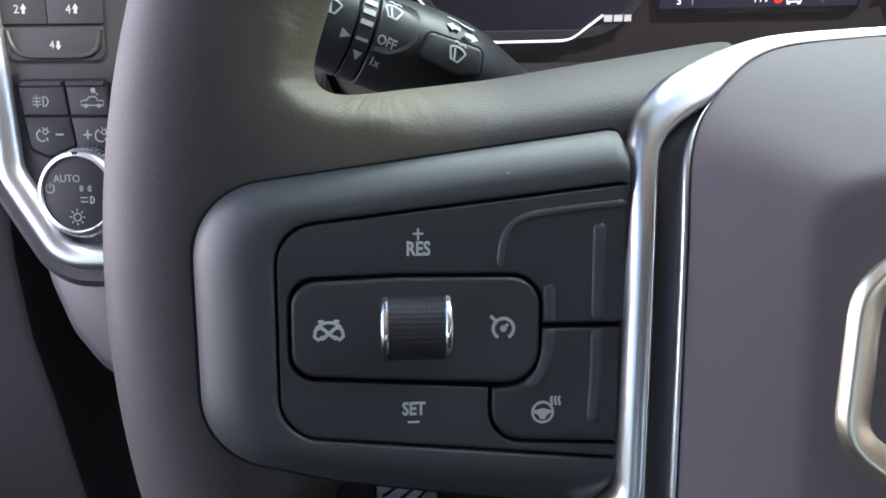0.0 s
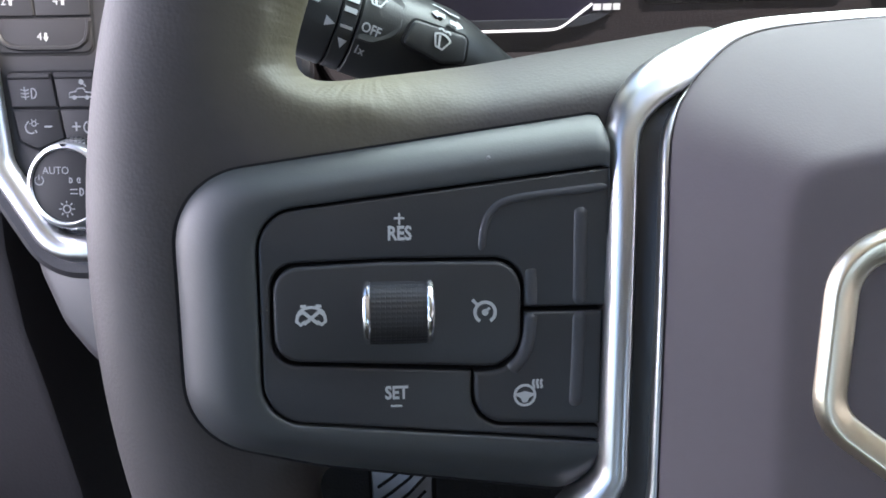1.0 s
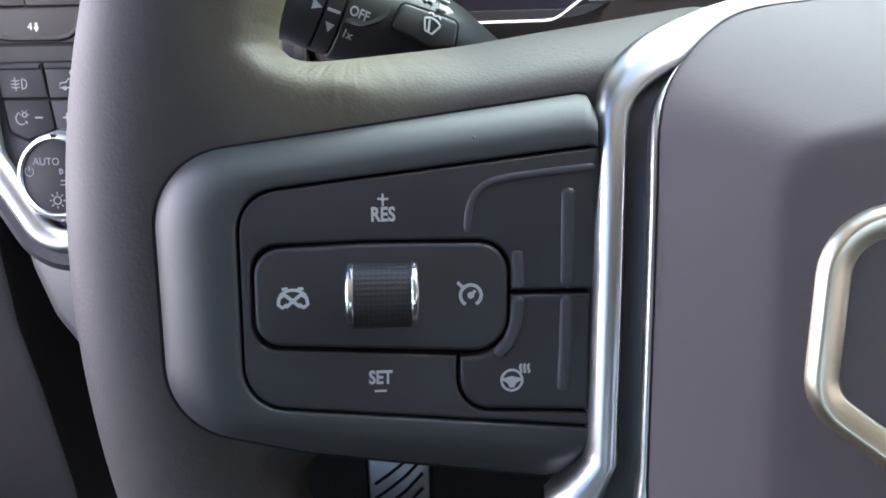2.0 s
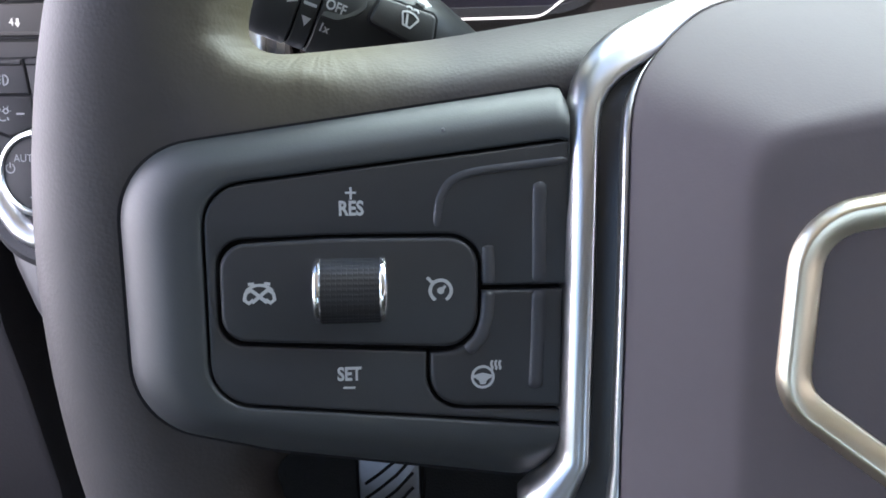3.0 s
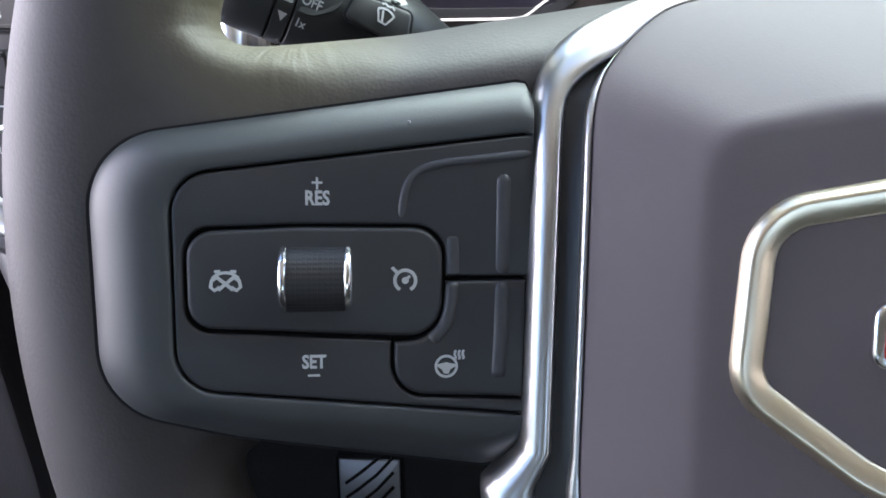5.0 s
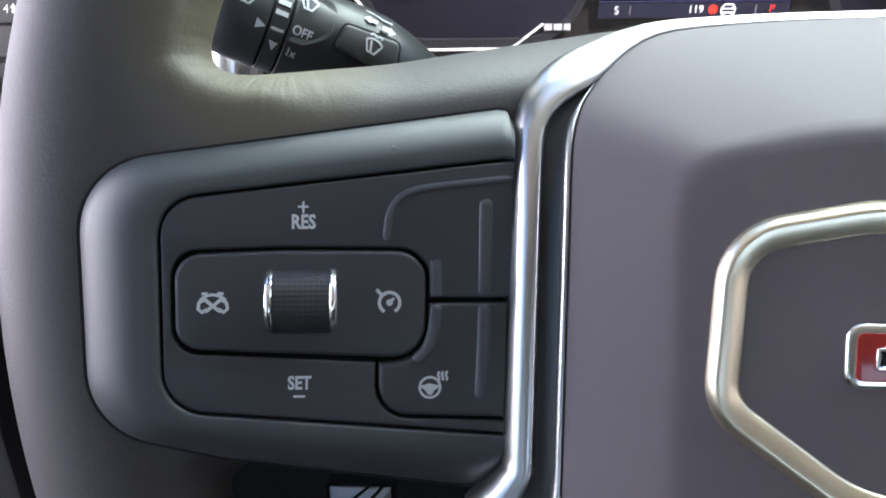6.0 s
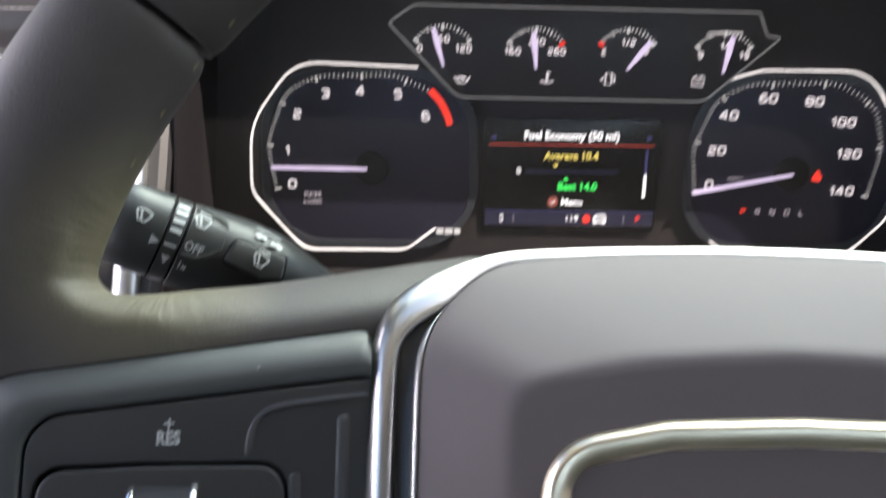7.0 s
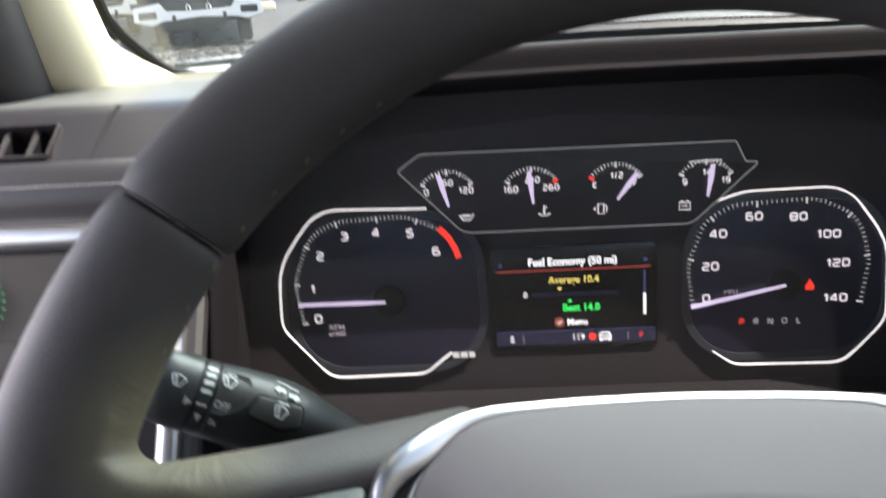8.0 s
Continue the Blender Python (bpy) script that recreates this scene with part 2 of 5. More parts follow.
TYRE = material("tyre rubber", (0.02, 0.02, 0.02), 0.85, vary=0.2, blotch=0.1)
ASPHALT = material("asphalt", (0.045, 0.047, 0.048), 0.9, vary=0.35, grain=0.5, grain_size=0.02, blotch=0.35, second=(0.12, 0.12, 0.115))
LITTER = material("dark leaf litter", (0.022, 0.021, 0.018), 0.9, vary=0.5, spec=0.15, blotch=0.15, second=(0.055, 0.052, 0.045))
CONCRETE = material("grey wall", (0.16, 0.17, 0.18), 0.85, vary=0.25, blotch=0.5)
STEEL_PALE = material("pale steel", (0.62, 0.64, 0.66), 0.3, 0.6, vary=0.1, blotch=0.2)
GLASSY = material("lamp glass", (0.5, 0.52, 0.55), 0.1, vary=0.2, blotch=0.05)
BARK = material("bark", (0.09, 0.07, 0.05), 0.9, vary=0.3, blotch=0.1)
LEAF = material("foliage", (0.05, 0.065, 0.03), 0.7, vary=0.4, blotch=0.2)

# ---- mesh helpers (millimetres in a face frame: x right, y up, z towards the viewer) ----
FACE = Matrix(((1, 0, 0, 0), (0, 0, -1, 0), (0, 1, 0, 0), (0, 0, 0, 1)))
MM = Matrix.Diagonal((0.001, 0.001, 0.001, 1))
WF = WHEEL @ FACE @ MM                                   # the wheel's plane
PF = PACK @ FACE @ MM                                    # the left switch pack
CLUSTER = WHEEL @ pose(0, 0.2283, 0.150, math.degrees(math.atan(0.4629)), 0, 0)
CF = CLUSTER @ FACE @ MM                                 # the instrument faces
HF = WHEEL @ pose(-0.2800, 0.1860, 0.0600) @ FACE @ MM   # the headlamp panel
W_MM = WHEEL @ MM                                        # x, y, z of the wheel frame in mm


def thing(name, label, category, at=(0, 0, 0), group="", kind=""):
    """An Empty at its base, in world metres."""
    ob = new(name)
    ob.empty_display_size = 0.02
    ob.matrix_world = Matrix.Translation(at)
    return tagged(ob, label, category, group, kind)


def part(name, bm, mat, parent, label="", m=None, smooth=True, sharp=40):
    """Links a bmesh, built in the frame m, as one mesh under a thing or a part."""
    if m is not None:
        bm.transform(m)
    top, base = parent, Vector((0, 0, 0))
    while top is not None:
        base += top.matrix_basis.translation
        top = top.parent
    bmesh.ops.translate(bm, verts=bm.verts, vec=-base)
    bmesh.ops.recalc_face_normals(bm, faces=bm.faces)
    for f in bm.faces:
        f.smooth = smooth
    if smooth:
        for e in bm.edges:
            if len(e.link_faces) == 2 and e.calc_face_angle(0) > radians(sharp):
                e.smooth = False
    me = bpy.data.meshes.new(name)
    bm.to_mesh(me)
    bm.free()
    me.materials.append(mat)
    ob = new(name, me)
    ob.parent = parent
    return tagged(ob, label) if label else ob


def rounded(corners, n=6):
    """A closed outline from corners (x, y, radius)."""
    out = []
    k = len(corners)
    for i in range(k):
        p, a, b = (Vector(corners[j % k][:2]) for j in (i, i - 1, i + 1))
        r = corners[i][2]
        u, v = (a - p).normalized(), (b - p).normalized()
        ang = u.angle(v)
        if r <= 0 or ang > 3.1:
            out.append(p)
            continue
        d = min(r / math.tan(ang / 2), (a - p).length * (0.49 if corners[i - 1][2] > 0 else 0.96), (b - p).length * (0.49 if corners[(i + 1) % k][2] > 0 else 0.96))
        rr = d * math.tan(ang / 2)
        c = p + (u + v).normalized() * (rr / math.sin(ang / 2))
        s, e = p + u * d - c, p + v * d - c
        turn = s.angle_signed(e)
        for q in range(n + 1):
            w = -turn * q / n
            out.append(c + Vector((s.x * math.cos(w) - s.y * math.sin(w), s.x * math.sin(w) + s.y * math.cos(w))))
    return out


def inset(line, d):
    """An outline moved inwards by d."""
    k = len(line)
    area = sum(line[i].x * line[(i + 1) % k].y - line[(i + 1) % k].x * line[i].y for i in range(k))
    s = 1 if area > 0 else -1
    out = []
    for i in range(k):
        a, p, b = line[i - 1], line[i], line[(i + 1) % k]
        u, v = p - a, b - p
        if u.length < 1e-6 or v.length < 1e-6:
            u = v = b - a
        nu, nv = Vector((-u.y, u.x)).normalized(), Vector((-v.y, v.x)).normalized()
        m = nu + nv
        m = m.normalized() if m.length > 1e-6 else nu
        out.append(p + m * (s * d / max(0.5, m.dot(nu))))
    return out


def resample(line, k):
    """k points at even steps along a closed outline, from its first point."""
    pts = line + [line[0]]
    at = [0.0]
    for a, b in zip(pts, pts[1:]):
        at.append(at[-1] + (b - a).length)
    xs = np.interp(np.linspace(0, at[-1], k, endpoint=False), at, [p[0] for p in pts])
    ys = np.interp(np.linspace(0, at[-1], k, endpoint=False), at, [p[1] for p in pts])
    return [Vector((x, y)) for x, y in zip(xs, ys)]


def softened(line, times, closed=True):
    """Rounds off an evenly stepped outline."""
    pts = [Vector(p) for p in line]
    for _ in range(times):
        k = len(pts)
        pts = [p if not closed and i in (0, k - 1) else pts[i - 1] * 0.25 + p * 0.5 + pts[(i + 1) % k] * 0.25 for i, p in enumerate(pts)]
    return pts


def stepped(line, k):
    """k points at even steps along an open line."""
    pts = [Vector(p) for p in line]
    at = [0.0]
    for a, b in zip(pts, pts[1:]):
        at.append(at[-1] + (b - a).length)
    d = np.linspace(0, at[-1], k)
    return [Vector((x, y)) for x, y in zip(np.interp(d, at, [p.x for p in pts]), np.interp(d, at, [p.y for p in pts]))]


def loft(loops, first=False, last=True, closed=True, bm=None):
    """Skins rings of points; first, last: whether the ends are capped."""
    bm = bm or bmesh.new()
    rings = [[bm.verts.new(p) for p in loop] for loop in loops]
    k = len(rings[0])
    for a, b in zip(rings, rings[1:]):
        for i in range(k if closed else k - 1):
            j = (i + 1) % k
            bm.faces.new((a[i], a[j], b[j], b[i]))
    if first:
        bm.faces.new(rings[0])
    if last:
        bm.faces.new(rings[-1])
    return bm


def at_height(line, z):
    return [(p[0], p[1], z) for p in line]


def slab(line, top, bottom, edge=0.6, bm=None, drop=1.0):
    """A plate with rounded upper edges; drop: the rounding's height as a share of its width."""
    keep = [line[0]]
    for p in line[1:]:
        if (p - keep[-1]).length > 0.05:
            keep.append(p)
    if (keep[-1] - keep[0]).length < 0.05:
        keep.pop()
    line = keep
    return loft([at_height(line, bottom), at_height(line, top - edge * drop)] + [at_height(inset(line, edge * (1 - math.cos(radians(q)))), top - edge * drop * (1 - math.sin(radians(q)))) for q in (30, 60, 90)], True, True, bm=bm)


def box(x0, x1, y0, y1, z0, z1, edge=0.0, bm=None):
    bm = bm or bmesh.new()
    vs = [bm.verts.new((x, y, z)) for x in (x0, x1) for y in (y0, y1) for z in (z0, z1)]
    fs = [bm.faces.new([vs[i] for i in q]) for q in ((0, 1, 3, 2), (4, 6, 7, 5), (0, 4, 5, 1), (2, 3, 7, 6), (0, 2, 6, 4), (1, 5, 7, 3))]
    if edge:
        bmesh.ops.bevel(bm, geom=list({e for f in fs for e in f.edges}), offset=edge, segments=3, profile=0.5, affect="EDGES")
    return bm


def lathe(profile, n=32, bm=None, a0=0.0, a1=360.0):
    """Turns (height, radius) about the z axis."""
    full = abs(a1 - a0) >= 359.9
    count = n if full else n + 1
    rows = [[(r * math.cos(radians(a0 + (a1 - a0) * i / n)), r * math.sin(radians(a0 + (a1 - a0) * i / n)), h) for i in range(count)] for h, r in profile]
    return loft(rows, profile[0][1] > 1e-6 and full, profile[-1][1] > 1e-6 and full, full, bm)


def sweep(path, profile, closed=False, facing=(0, 0, 1), bm=None, caps=True):
    """Carries a profile (side, out) along points; 'out' is towards facing."""
    pts = [Vector(p) for p in path]
    k = len(pts)
    rows = []
    for i, p in enumerate(pts):
        a = pts[i - 1] if closed or i else pts[0]
        b = pts[(i + 1) % k] if closed or i < k - 1 else pts[-1]
        t = (b - a).normalized()
        out = Vector(facing)
        out = (out - t * out.dot(t)).normalized()
        side = t.cross(out)
        rows.append([p + side * u + out * v for u, v in profile])
    if closed:
        rows.append(rows[0])
        bm = loft(rows, False, False, True, bm)
        bmesh.ops.remove_doubles(bm, verts=bm.verts, dist=1e-5)
        return bm
    return loft(rows, caps, caps, True, bm)


def disc_profile(r, n=8, squash=1.0):
    return [(r * math.cos(2 * math.pi * i / n), squash * r * math.sin(2 * math.pi * i / n)) for i in range(n)]


def ribbon(points, width, z=0.0, closed=False, bm=None, thick=0.12):
    """A printed stroke along points in the face plane."""
    w = width / 2
    return sweep([(p[0], p[1], z) for p in points], [(-w, 0), (w, 0), (w, thick), (-w, thick)], closed, bm=bm)


def arc(cx, cy, r, a0, a1, n=14):
    return [(cx + r * math.cos(radians(a0 + (a1 - a0) * i / n)), cy + r * math.sin(radians(a0 + (a1 - a0) * i / n))) for i in range(n + 1)]


def patch(points, z=0.0, bm=None, thick=0.12):
    """A printed filled shape."""
    pts = [Vector(p) for p in points]
    return loft([at_height(pts, z), at_height(pts, z + thick)], True, True, bm=bm)


def lettering(body, size, wide=1.0, thick=0.08, bold=0.0):
    """A bmesh of words in the built-in font, centred on the origin of a face frame; size is the capitals' height."""
    cu = bpy.data.curves.new("words", "FONT")
    cu.body, cu.size, cu.align_x, cu.align_y, cu.extrude = body, size * 1.42, "CENTER", "CENTER", thick / 2
    cu.resolution_u = 3
    cu.offset = bold * size
    ob = new("words", cu)
    bpy.context.view_layer.update()
    me = bpy.data.meshes.new_from_object(ob.evaluated_get(bpy.context.evaluated_depsgraph_get()))
    bpy.data.objects.remove(ob)
    bm = bmesh.new()
    bm.from_mesh(me)
    bpy.data.meshes.remove(me)
    if wide != 1.0:
        bmesh.ops.scale(bm, vec=(wide, 1, 1), verts=bm.verts)
    return bm


def moved(bm, x, y, z=0.0, turn=0.0):
    bm.transform(Matrix.Translation((x, y, z)) @ Matrix.Rotation(radians(turn), 4, "Z"))
    return bm


def joined(*bms):
    first = bms[0]
    for b in bms[1:]:
        me = bpy.data.meshes.new("tmp")
        b.to_mesh(me)
        b.free()
        first.from_mesh(me)
        bpy.data.meshes.remove(me)
    return first

# ---- steering wheel ----
wheel = thing("steering_wheel", "dark leather-wrapped steering wheel with satin chrome trim and thumb switches", "steering wheel", HUB_AT)
RIM_C, RIM_R, RIM_T = Vector((16, 4, -29)), 208.0, 22.5


def rim_arc(a0, a1, n):
    rows = []
    for i in range(n + 1):
        a = radians(a0 + (a1 - a0) * i / n)
        end = min(i, n - i)
        k = 1.0 if end > 1 else (0.94 if end == 0 else 0.99)
        d = Vector((math.cos(a), math.sin(a) * (0.975 if math.sin(a) > 0 else 1.0), 0))
        rows.append([RIM_C + d * (RIM_R + RIM_T * k * math.cos(q)) + Vector((0, 0, 1)) * (RIM_T * 0.72 * k * math.sin(q)) for q in [2 * math.pi * j / 28 for j in range(28)]])
    return loft(rows, True, True)


SEAM = 145.2
part("rim_upper_leather", rim_arc(180 - SEAM, SEAM, 90), LEATHER, wheel, "dark leather grip of the rim", WF)
stitches = bmesh.new()
for a in np.arange(124, 158, 4.6):
    for s in (a, 180 - a):
        d = Vector((math.cos(radians(s)), math.sin(radians(s)), 0))
        side = Vector((-d.y, d.x, 0))
        p = RIM_C + Vector((d.x, d.y * 0.975, 0)) * (RIM_R - RIM_T * 0.98) + Vector((0, 0, RIM_T * 0.16))
        stitches = sweep([p - side * 1.0 - d * 0.2, p, p + side * 1.0 - d * 0.2], disc_profile(0.3, 5), facing=-d, bm=stitches)
tagged(part("rim_stitching", stitches, OLIVE, wheel, "thread along the inner seam", WF), kind="stuff")


WEBS = []


def spoke(m):
    """One side spoke: the leather web and its dark trim frame. m: the frame of the switch pack."""
    web = rounded([(-48, 84, 4), (-26, 84, 2), (-25.5, 49.0, 9), (19, 55.6, 60), (84, 67.0, 2), (84, -48, 2), (38, -45, 20), (-4, -41, 30), (-24, -50, 24), (-26, -84, 2), (-48, -84, 4)], 8)
    slope = [(0, -38), (0, -33), (1.2, -29), (3.6, -23.5), (6.4, -18), (9.6, -12.8), (12.6, -9.6), (16, -8.8)]
    bulge = [(0, -38), (0, -25), (0.6, -20), (1.8, -16), (4, -12.8), (7, -10.6), (11, -9.2), (16, -8.8)]
    rings = []
    for (d0, h0), (d1, h1) in zip(slope, bulge):
        ring = []
        for p, q in zip(inset(web, d0), inset(web, d1)):
            w = max(0.0, min(1.0, (8 - p.x) / 26)) if p.y > 0 else 0.0
            w = w * w * (3 - 2 * w)
            u = p.lerp(q, w)
            ring.append((u.x, u.y, h0 + (h1 - h0) * w - max(0.0, -24 - u.x) * 0.14))
        rings.append(ring)
    skin = loft(rings, True, True)
    bmesh.ops.triangulate(skin, faces=skin.faces)
    skin.transform(m)
    WEBS.append(skin)
    outer = resample(rounded([(46.2, 42.8, 2.2), (-48.6, 28.6, 17), (-47.2, -29.6, 17), (-18, -36.9, 40), (46, -46.4, 9)], 10), 150)
    inner = resample(rounded([(45.2, 31.0, 0.5), (-29.6, 21.5, 9), (-29.2, -23.4, 9.5), (45.2, -30.5, 0.5)], 10), 150)
    rows = [(0.0, -18.0), (0.0, -10.0), (0.02, -8.8), (0.06, -7.4), (0.12, -5.9), (0.22, -4.0), (0.34, -2.4), (0.46, -1.1), (0.56, -0.3), (0.64, 0.15), (0.73, 0.45), (0.85, 0.6), (0.95, 0.6), (0.98, 0.4), (0.995, 0.0), (1.0, -3.5)]
    part("spoke_trim", loft([[(*(a.lerp(b, f)), h) for a, b in zip(outer, inner)] for f, h in rows], False, False), BEZEL, wheel, "satin dark trim frame", m)
    # black ring paints the soft shadow along the joint
    part("trim_gap", loft([at_height(inset(outer, -0.25), h) for h in (-18.0, -8.6)], True, True), GAP, wheel, "dark joint round the trim, its soft shadow painted in", m)
    part("switch_base", slab(inset(inner, -0.8), -2.6, -8.0, 0.4), GAP, wheel, "", m)


def ticked(parent, name, bm, m, label=""):
    return part(name, bm, PRINT, parent, label, m, smooth=False)


def fluted(radius, half, teeth, depth, cuts=11):
    """A roller along x with fine ribs, cut across into small blocks."""
    rows = []
    step = 2 * half / cuts
    for k in range(cuts):
        x0 = -half + k * step
        for x, sink in ((x0, depth), (x0 + step * 0.12, depth), (x0 + step * 0.2, 0), (x0 + step * 0.92, 0), (x0 + step, depth)):
            ring = []
            for i in range(teeth * 4):
                a = 2 * math.pi * i / (teeth * 4)
                r = radius - max(sink, depth if i % 4 in (2, 3) else 0)
                ring.append((x, r * math.cos(a), r * math.sin(a)))
            rows.append(ring)
    return loft(rows, True, True)


spoke(PF)
# cruise rocker: a C round the centre pad
PAD = rounded([(-26.2, 9.9, 5.5), (-4, 10.9, 60), (26.4, 10.7, 6.4), (26.4, -12.7, 7.2), (-26.2, -10.0, 5.5)], 8)
rocker_line = rounded([(45.6, 30.5, 0), (45.6, 0.5, 0), (27.2, 0.5, 0), (27.2, 11.5, 7.0), (-4, 11.55, 60), (-26.95, 10.75, 5.6), (-26.95, -10.85, 5.6), (15.6, -13.3, 0), (15.4, -25.6, 7.5), (44.6, -26.9, 0), (44.6, -29.9, 0), (-28.7, -22.9, 9), (-29.0, 21.1, 8.5)], 8)
rocker = part("rocker_button", slab(rocker_line, 0.35, -4, 0.7), BUTTON, wheel, "black rocker lettered for resume and set", PF)
ticked(rocker, "resume_mark", joined(moved(lettering("RES", 2.9, 0.80, bold=0.045), 0.4, 16.8, 0.36), ribbon([(0.4, 18.7), (0.4, 21.2)], 0.45, 0.36), ribbon([(-0.7, 20.1), (1.5, 20.1)], 0.45, 0.36)), PF)
ticked(rocker, "set_mark", joined(moved(lettering("SET", 2.8, 0.80, bold=0.045), -0.6, -17.7, 0.36), ribbon([(-1.9, -20.5), (0.6, -20.5)], 0.45, 0.36)), PF)
pad = part("cruise_pad", slab(PAD, 0.8, -4, 1.0), BUTTON, wheel, "black pad with cruise control symbols", PF)
x = -18.35
g = ribbon(arc(x, -1.9, 3.5, 40, 140), 0.6, 0.82)
g = ribbon([(x - 1.5, 0.5), (x + 1.5, -2.0)], 0.72, 0.82, bm=g)
g = ribbon([(x + 1.5, 0.5), (x - 1.5, -2.0)], 0.72, 0.82, bm=g)
for q in (-1, 1):
    g = ribbon([(x + q * 1.4, 0.9), (x + q * 2.8, -0.1), (x + q * 3.0, -1.4), (x + q * 2.2, -2.1), (x + q * 1.2, -1.4)], 0.72, 0.82, bm=g)
    g = ribbon([(x + q * 1.0, 1.9), (x + q * 2.2, 1.8)], 0.6, 0.82, bm=g)
ticked(pad, "cancel_symbol", g, PF)
x = 18.35
g = ribbon(arc(x + 0.2, -0.3, 2.2, -60, 240, 20), 0.72, 0.82)
g = ribbon([(x + 0.2, -0.3), (x + 1.2, 0.7)], 0.6, 0.82, bm=g)
g = ribbon([(x - 2.6, 2.5), (x - 1.5, 1.4)], 0.7, 0.82, bm=g)
g = patch(arc(x + 0.2, -0.3, 0.75, 0, 330, 8), 0.82, bm=g)
ticked(pad, "cruise_symbol", g, PF)
part("roller_well", slab(rounded([(-8.6, 7.4, 1.5), (8.6, 7.4, 1.5), (8.6, -7.4, 1.5), (-8.6, -7.4, 1.5)]), 0.78, -3, 0.3), GAP, wheel, "", PF)
roller = part("scroll_roller", fluted(7.6, 6.0, 44, 0.05), ROLLER, wheel, "ribbed black thumb roller", PF @ Matrix.Translation((0, 0, -2.6)), smooth=False)
for s in (-1, 1):
    cap = lathe([(5.9, 6.6), (5.95, 7.6), (6.2, 7.8), (6.9, 7.75), (7.5, 7.2), (7.8, 6.3), (7.85, 5.0)], 40)
    part("end_cap", cap, BRIGHT, roller, "chrome end ring", PF @ Matrix.Translation((0, 0, -2.6)) @ Matrix.Rotation(radians(90 * s), 4, "Y"))
# the blank and the heating keys beside the chrome
BEAD = [(-1.0, -0.4), (-0.85, 0.05), (-0.5, 0.5), (0.0, 0.68), (0.5, 0.5), (0.85, 0.05), (1.0, -0.4)]


def bead(parent, path, wide, high, z=0.3):
    """A soft moulded ridge along a path on a key."""
    smooth_path = softened(stepped([Vector((*p, 0)) for p in path], 26), 5, False)
    rows = []
    for i, p in enumerate(smooth_path):
        t = (smooth_path[min(i + 1, 25)] - smooth_path[max(i - 1, 0)]).normalized()
        k = math.sin(math.pi / 2 * min(1.0, (min(i, 25 - i) + 0.2) / 1.6))
        rows.append([(p.x + t.y * u * wide * (0.4 + 0.6 * k), p.y - t.x * u * wide * (0.4 + 0.6 * k), z - 0.25 + (v + 0.25) * high * k) for u, v in BEAD])
    part("ridge", loft(rows, True, True), BUTTON_EDGE, parent, "", PF)


bead(rocker, [(17.8, 12.6), (18.2, 19.0), (20.6, 23.0), (26.7, 24.4), (45.4, 26.5)], 1.05, 0.9)
bead(rocker, [(39.3, 22.2), (39.3, 0.8)], 1.75, 1.0)
bead(rocker, [(28.5, 9.0), (28.7, 5.0), (28.7, 0.8)], 1.5, 0.9)
heat_line = rounded([(44.6, -0.45, 0), (44.6, -26.3, 0), (16.1, -25.0, 7), (16.3, -13.5, 0), (27.1, -13.4, 7.8), (27.1, -0.45, 0)], 8)
heat = part("heat_key", slab(heat_line, 0.6, -4, 1.2, drop=0.9), BUTTON, wheel, "black key with a heated wheel symbol", PF)
bead(heat, [(39.3, -0.8), (39.1, -12), (38.7, -22.0)], 1.75, 1.0, 0.6)
bead(heat, [(28.7, -0.8), (28.4, -6.0), (27.2, -10.4), (24.2, -13.6)], 1.5, 0.9, 0.6)
x, y = 27.4, -19.0
g = ribbon(arc(x, y, 2.25, 0, 345, 22), 0.55, 0.62, True)
g = patch([(x - 2.4, y + 0.3), (x, y + 0.9), (x + 2.4, y + 0.3), (x + 0.9, y - 0.7), (x + 0.5, y - 1.6), (x - 0.5, y - 1.6), (x - 0.9, y - 0.7)], 0.62, bm=g)
for k in range(3):
    g = ribbon([(x + 1.9 + k * 0.85 + 0.18 * math.sin(q * 1.9), y + 1.5 + q * 0.5) for q in range(5)], 0.5, 0.62, bm=g)
ticked(heat, "heat_symbol", g, PF)

# the far spoke mirrors this one
PFR = WF @ Matrix.Diagonal((-1, 1, 1, 1)) @ WF.inverted() @ PF
spoke(PFR)
part("phone_pad", slab(inset(rounded([(45.2, 31.0, 0.5), (-29.6, 21.5, 9), (-29.2, -23.4, 9.5), (45.2, -30.5, 0.5)], 10), 0.8), 0.35, -4, 0.7), BUTTON, wheel, "black keys of the far spoke", PFR)
wrap = rim_arc(SEAM + 0.25, 540 - SEAM - 0.25, 190)
wrap.transform(WF)
for w in WEBS:
    bmesh.ops.recalc_face_normals(w, faces=w.faces)
bmesh.ops.recalc_face_normals(wrap, faces=wrap.faces)
wrap = part("rim_leather", joined(wrap, *WEBS), LEATHER, wheel, "dark leather wrapped over the rim and the spokes")
fuse = wrap.modifiers.new("fuse", "REMESH")
fuse.mode, fuse.voxel_size, fuse.use_smooth_shade = "VOXEL", 0.0015, True
ease = wrap.modifiers.new("ease", "SMOOTH")
ease.factor, ease.iterations = 0.5, 44
lower = rounded([(-112, -78, 6), (112, -78, 6), (80, -196, 8), (-80, -196, 8)], 6)
part("lower_spoke", loft([at_height(inset(lower, d), h) for d, h in [(0, -45), (0, -36), (1.5, -32), (5, -29), (9, -28)]], True, True), BEZEL, wheel, "dark lower spoke", WF)

# airbag cover
N = 200


def lean(y):
    """How far the cover's edge lies back at a height."""
    return 0.46 * (math.sqrt((y - 31) ** 2 + 150) + y - 31) - 0.4


